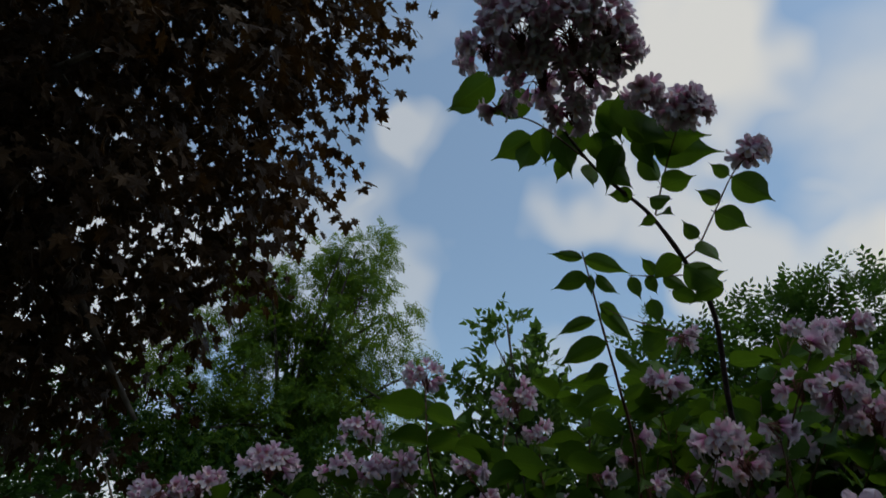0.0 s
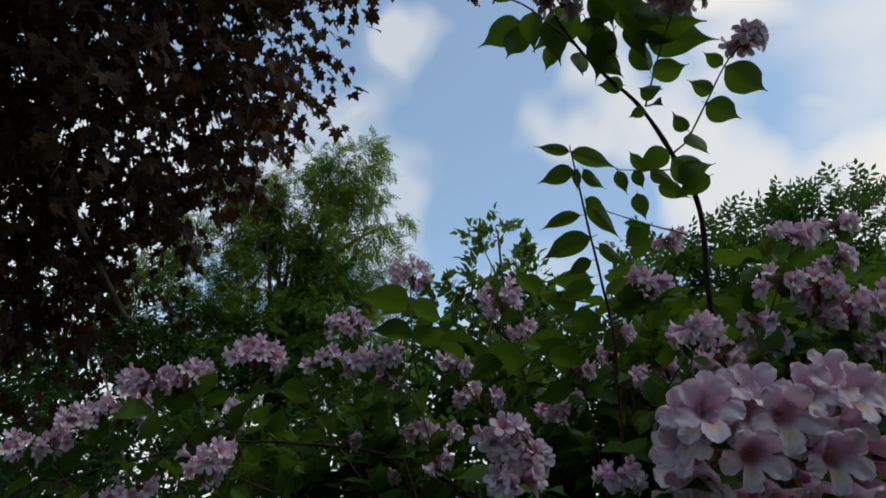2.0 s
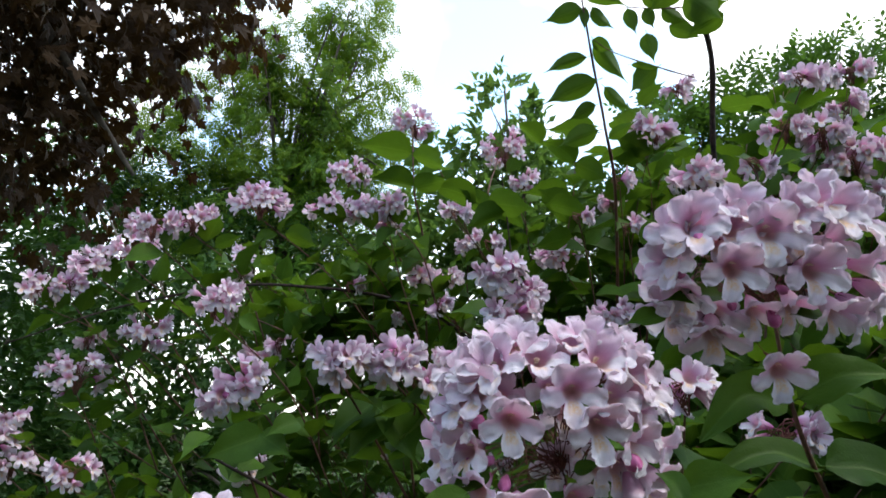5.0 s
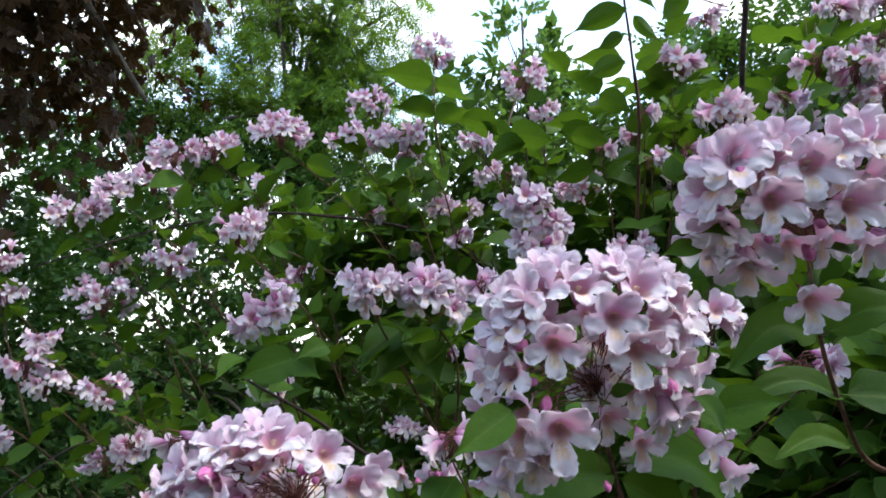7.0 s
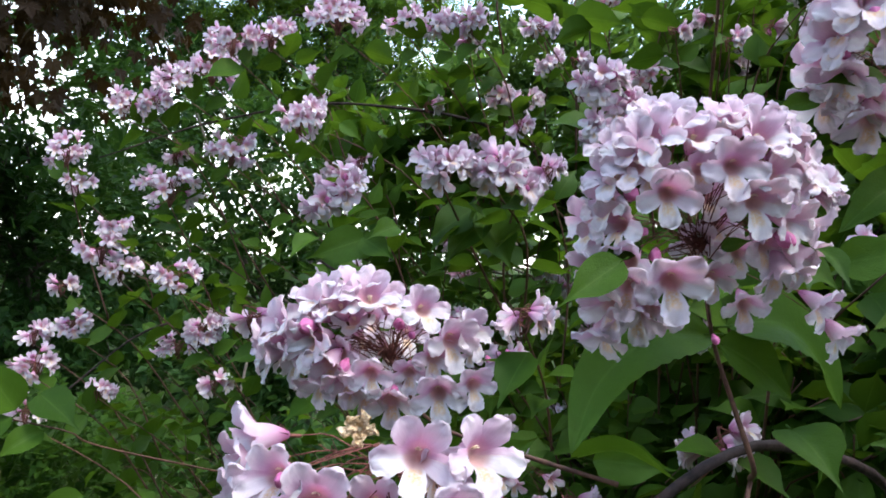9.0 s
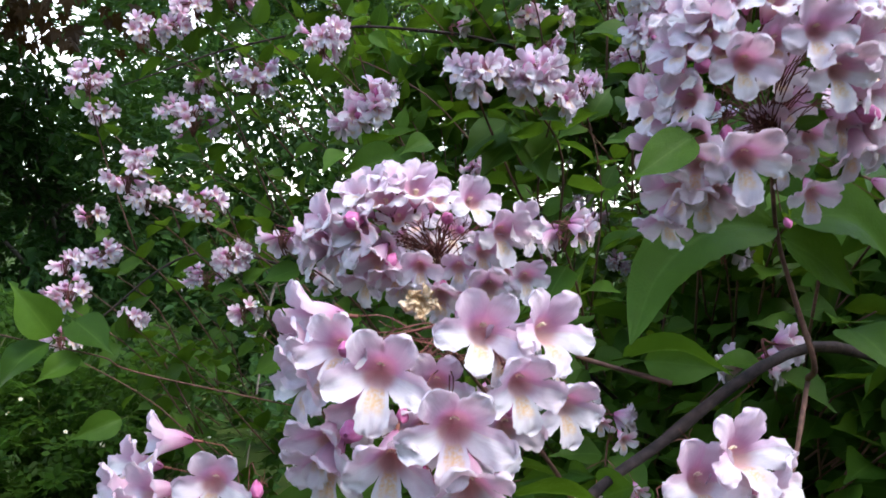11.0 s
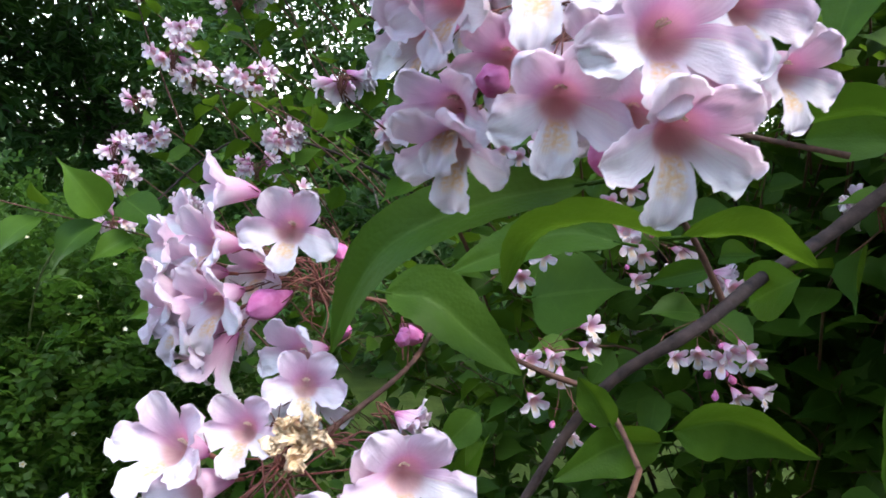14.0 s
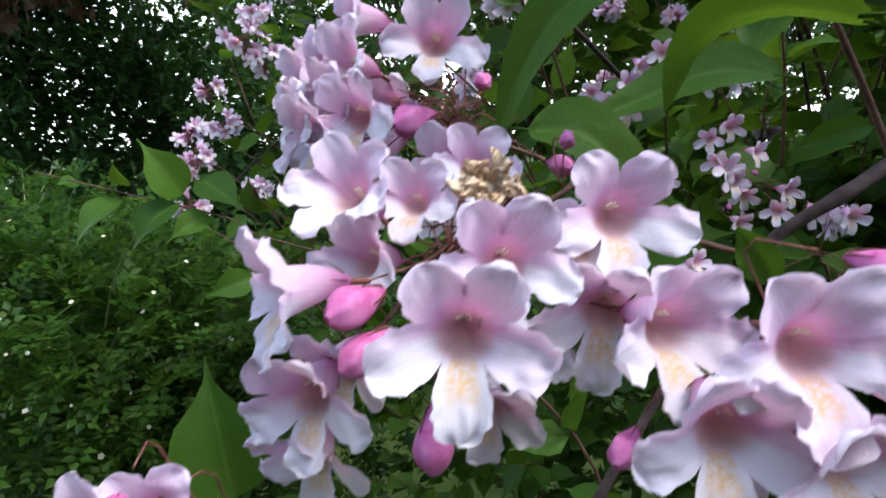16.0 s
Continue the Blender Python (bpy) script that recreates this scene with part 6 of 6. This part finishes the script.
def make_tree(name, label, category, base, blobs, template, mat, count, per, spread, droop, size, trunk_r, seed, hang=0.0, density=0.5, limbs=14, group="", gap=-0.18, grain=0.9):
    rnd = random.Random(seed)
    tree = thing(name, label, category, group, at=base)
    base = Vector(base)
    centre = Vector(blobs[0][:3])
    top = centre + Vector((0, 0, blobs[0][5] * 0.6))
    trunk = Soup()
    line = spline([base + Vector((0, 0, -0.1)), base.lerp(top, 0.3) + Vector((rnd.uniform(-0.1, 0.1), rnd.uniform(-0.1, 0.1), 0)), base.lerp(top, 0.65) + Vector((rnd.uniform(-0.15, 0.15), 0, 0)), top], 8)
    tube(trunk, line, trunk_r, trunk_r * 0.2, 10, 0, 0.08)
    part("trunk", trunk.mesh("trunk", [TREE_BARK]), tree)
    for k in range(limbs):
        x, y, z, rx, ry, rz = blobs[k % len(blobs)]
        d = Vector((rnd.gauss(0, 1), rnd.gauss(0, 1), rnd.gauss(0, 0.6))).normalized()
        end = Vector((x + d.x * rx * 0.85, y + d.y * ry * 0.85, z + d.z * rz * 0.85))
        start = line[int(len(line) * rnd.uniform(0.3, 0.85))]
        limb = Soup()
        mid = start.lerp(end, 0.5) + Vector((rnd.uniform(-0.1, 0.1), rnd.uniform(-0.1, 0.1), 0.12 * (end - start).length))
        bough = spline([start, mid, end], 6)
        tube(limb, bough, trunk_r * 0.38, trunk_r * 0.06, 6, 0, 0.06)
        for _ in range(5):
            s = bough[rnd.randint(4, len(bough) - 2)]
            e = s + Vector((rnd.gauss(0, 1) * rx, rnd.gauss(0, 1) * ry, rnd.gauss(0, 0.7) * rz)) * 0.3
            tube(limb, spline([s, s.lerp(e, 0.5) + Vector((0, 0, 0.05)), e], 4), trunk_r * 0.10, trunk_r * 0.03, 4)
        part("limb", limb.mesh("limb", [TREE_BARK]), tree)
    crown = joined_leaves("crown", [template], crown_poses(rnd, blobs, count, per, spread, droop, size, density, hang, gap, grain), mat, tree, "", False, seed)
    return tree


MAPLE_LEAF, SPRAY, SMALL_PINNATE, ROSE_LEAF = maple_leaf(), pinnate_leaf(4, 0.2, 0.062, 0.030), pinnate_leaf(3, 0.11, 0.05, 0.022), three_leaf(0.028)
OVAL = leaf_soup(3, 2, 0.055, 0.03, 0.4, 0.3)

# the fifth blob hangs out of view, added to shade the left clusters
make_tree("copper_maple", "tall maple with dense dark copper-red pointed leaves", "tree", (-5.4, 3.2, 0),
          [(-2.6, 2.7, 4.9, 2.2, 2.0, 2.4), (-3.3, 3.0, 3.12, 1.45, 1.2, 1.14), (-1.15, 2.5, 5.6, 1.12, 1.1, 1.2), (-1.9, 2.9, 3.8, 1.05, 0.9, 0.95), (-2.1, 1.5, 4.0, 1.0, 0.9, 0.8), (-1.85, 3.0, 2.75, 0.6, 0.5, 0.55)],
          MAPLE_LEAF, COPPER, 27000, 5, 0.24, 0.5, 0.56, 0.19, 11, 0.6, 0.42, gap=-0.23, grain=5.0)
make_tree("locust_tree", "slender green tree with feathery light green leaves", "tree", (-2.5, 9.3, 0),
          [(-1.9, 9.2, 5.6, 1.0, 1.0, 1.3), (-1.3, 9.0, 7.2, 0.42, 0.6, 0.75), (-1.75, 9.0, 6.5, 0.55, 0.7, 0.7), (-0.85, 9.0, 6.5, 0.42, 0.5, 0.38), (-2.5, 9.0, 6.6, 0.6, 0.8, 0.8), (-0.75, 9.0, 5.6, 0.5, 0.6, 0.65), (-3.4, 9.1, 5.2, 0.8, 0.9, 1.2), (-2.6, 9.0, 4.3, 1.1, 1.0, 0.7), (-1.2, 9.0, 4.5, 0.9, 1.0, 0.6)],
          SPRAY, ACACIA, 14500, 9, 0.32, 0.3, 0.85, 0.11, 12, 0.5, 0.45, 30, gap=0.06, grain=2.4)
make_tree("small_tree", "small tree with tufts of rounded green leaves", "tree", (0.55, 4.6, 0),
          [(0.46, 4.5, 3.62, 0.17, 0.2, 0.34), (0.27, 4.5, 3.45, 0.14, 0.2, 0.46), (0.62, 4.5, 3.35, 0.22, 0.3, 0.4), (0.02, 4.5, 3.25, 0.12, 0.2, 0.35), (0.60, 4.5, 2.6, 0.7, 0.5, 0.8), (0.1, 4.5, 2.4, 0.6, 0.5, 0.7)],
          OVAL, ROWAN, 11000, 7, 0.10, -0.4, 1.35, 0.035, 13, 0.0, 0.6, 14, gap=-0.12, grain=4.0)
make_tree("rowan_tree", "rowan tree with grey-green feathered leaves", "tree", (2.9, 4.6, 0),
          [(2.95, 4.5, 3.98, 0.36, 0.3, 0.36), (2.5, 4.5, 3.82, 0.22, 0.25, 0.30), (2.12, 4.5, 3.62, 0.24, 0.3, 0.32), (1.62, 4.5, 3.62, 0.24, 0.2, 0.30), (1.7, 4.4, 3.0, 0.6, 0.4, 0.5), (2.7, 4.5, 3.15, 1.0, 0.5, 0.55), (2.2, 4.5, 2.3, 1.6, 0.6, 1.0)],
          SMALL_PINNATE, BRAMBLE, 11500, 5, 0.16, -0.6, 1.25, 0.06, 14, -0.4, 0.6, 24, gap=-0.1, grain=3.0)
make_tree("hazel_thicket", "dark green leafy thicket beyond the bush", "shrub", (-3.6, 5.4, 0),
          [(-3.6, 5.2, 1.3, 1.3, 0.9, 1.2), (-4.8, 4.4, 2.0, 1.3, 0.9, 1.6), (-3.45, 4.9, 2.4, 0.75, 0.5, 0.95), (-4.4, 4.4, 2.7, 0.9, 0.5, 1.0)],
          OVAL, SHADED_LEAF, 24000, 6, 0.2, 0.2, 1.9, 0.05, 15, gap=-0.22, grain=1.9)
# blobs at y 8.4 replace the locust's lower crown in the darkened leaf
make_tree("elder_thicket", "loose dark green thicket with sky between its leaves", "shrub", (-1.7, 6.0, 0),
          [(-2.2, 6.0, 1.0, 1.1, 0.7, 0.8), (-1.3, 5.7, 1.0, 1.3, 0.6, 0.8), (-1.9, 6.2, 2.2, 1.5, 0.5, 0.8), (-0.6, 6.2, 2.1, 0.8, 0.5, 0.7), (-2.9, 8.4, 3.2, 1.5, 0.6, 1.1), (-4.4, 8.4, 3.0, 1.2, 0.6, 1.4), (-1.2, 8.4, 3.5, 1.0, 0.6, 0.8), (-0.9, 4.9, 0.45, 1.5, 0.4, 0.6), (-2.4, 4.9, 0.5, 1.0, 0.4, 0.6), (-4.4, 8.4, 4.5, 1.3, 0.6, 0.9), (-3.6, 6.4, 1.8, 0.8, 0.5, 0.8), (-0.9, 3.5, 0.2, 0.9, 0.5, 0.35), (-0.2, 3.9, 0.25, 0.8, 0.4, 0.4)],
          OVAL, SHADED_LEAF, 33000, 6, 0.2, 0.2, 1.9, 0.05, 17, gap=-0.08, grain=2.2)
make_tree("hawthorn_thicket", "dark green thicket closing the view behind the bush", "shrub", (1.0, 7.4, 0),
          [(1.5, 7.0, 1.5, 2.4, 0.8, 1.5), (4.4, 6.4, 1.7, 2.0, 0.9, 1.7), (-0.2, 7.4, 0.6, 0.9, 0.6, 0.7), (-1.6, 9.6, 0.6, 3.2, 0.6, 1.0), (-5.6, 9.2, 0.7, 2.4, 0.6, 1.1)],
          OVAL, SHADED_LEAF, 25000, 6, 0.25, 0.2, 1.9, 0.05, 16, gap=-0.3, grain=1.2)


def rose_hedge():
    rnd = random.Random(21)
    hedge = thing("rose_hedge", "rambling hedge of small dark green leaves with tiny white blossoms", "hedge", at=(-1.9, 2.0, 0))
    blobs = [(-1.45, 1.75, 0.75, 0.5, 0.45, 0.42), (-2.0, 2.0, 0.75, 0.7, 0.6, 0.5), (-1.1, 1.95, 0.6, 0.45, 0.4, 0.45), (-1.9, 1.6, 0.45, 0.9, 0.5, 0.5)]
    for k in range(26):
        x, y, z, rx, ry, rz = rnd.choice(blobs)
        soup = Soup()
        a = Vector((x + rnd.uniform(-0.4, 0.4), y + rnd.uniform(0, 0.4), -0.05))
        e = Vector((x + rnd.uniform(-1, 1) * rx, y + rnd.uniform(-1, 1) * ry, z + rnd.uniform(0, 1) * rz))
        tube(soup, spline([a, a.lerp(e, 0.6) + Vector((0, 0, 0.2)), e], 6), 0.005, 0.0015, 5)
        part("stem", soup.mesh("stem", [GREEN_TWIG]), hedge)
    joined_leaves("foliage", [ROSE_LEAF], crown_poses(rnd, blobs, 9000, 4, 0.08, 0.0, 1.05, 0.4), BRAMBLE, hedge, "", True, 22)
    bloom = Soup()
    for k in range(5):
        a = radians(72 * k)
        c, s = math.cos(a), math.sin(a)
        bloom.add([(0, 0, 0), (0.006 * c + 0.005 * s, 0.006 * s - 0.005 * c, 0.002), (0.012 * c, 0.012 * s, 0.003), (0.006 * c - 0.005 * s, 0.006 * s + 0.005 * c, 0.002)], [(0, 1, 2, 3)], None, 0)
    bloom.add([(0.003 * math.cos(i), 0.003 * math.sin(i), 0.002) for i in range(6)] + [(0, 0, 0.004)], [(i, (i + 1) % 6, 6) for i in range(6)], None, 1)
    me = bloom.mesh("blossom", [WHITE_PETAL, YELLOW])
    for k in range(80):
        x, y, z, rx, ry, rz = rnd.choice(blobs)
        d = Vector((rnd.uniform(-0.7, 0.9), rnd.uniform(-1, -0.2), rnd.uniform(-0.5, 1))).normalized()
        p = Vector((x + d.x * rx, y + d.y * ry, z + d.z * rz))
        part("blossom", me, hedge, facing(p, d + Vector((0, -0.2, 0.5)), scale=rnd.uniform(0.35, 0.75)))


rose_hedge()
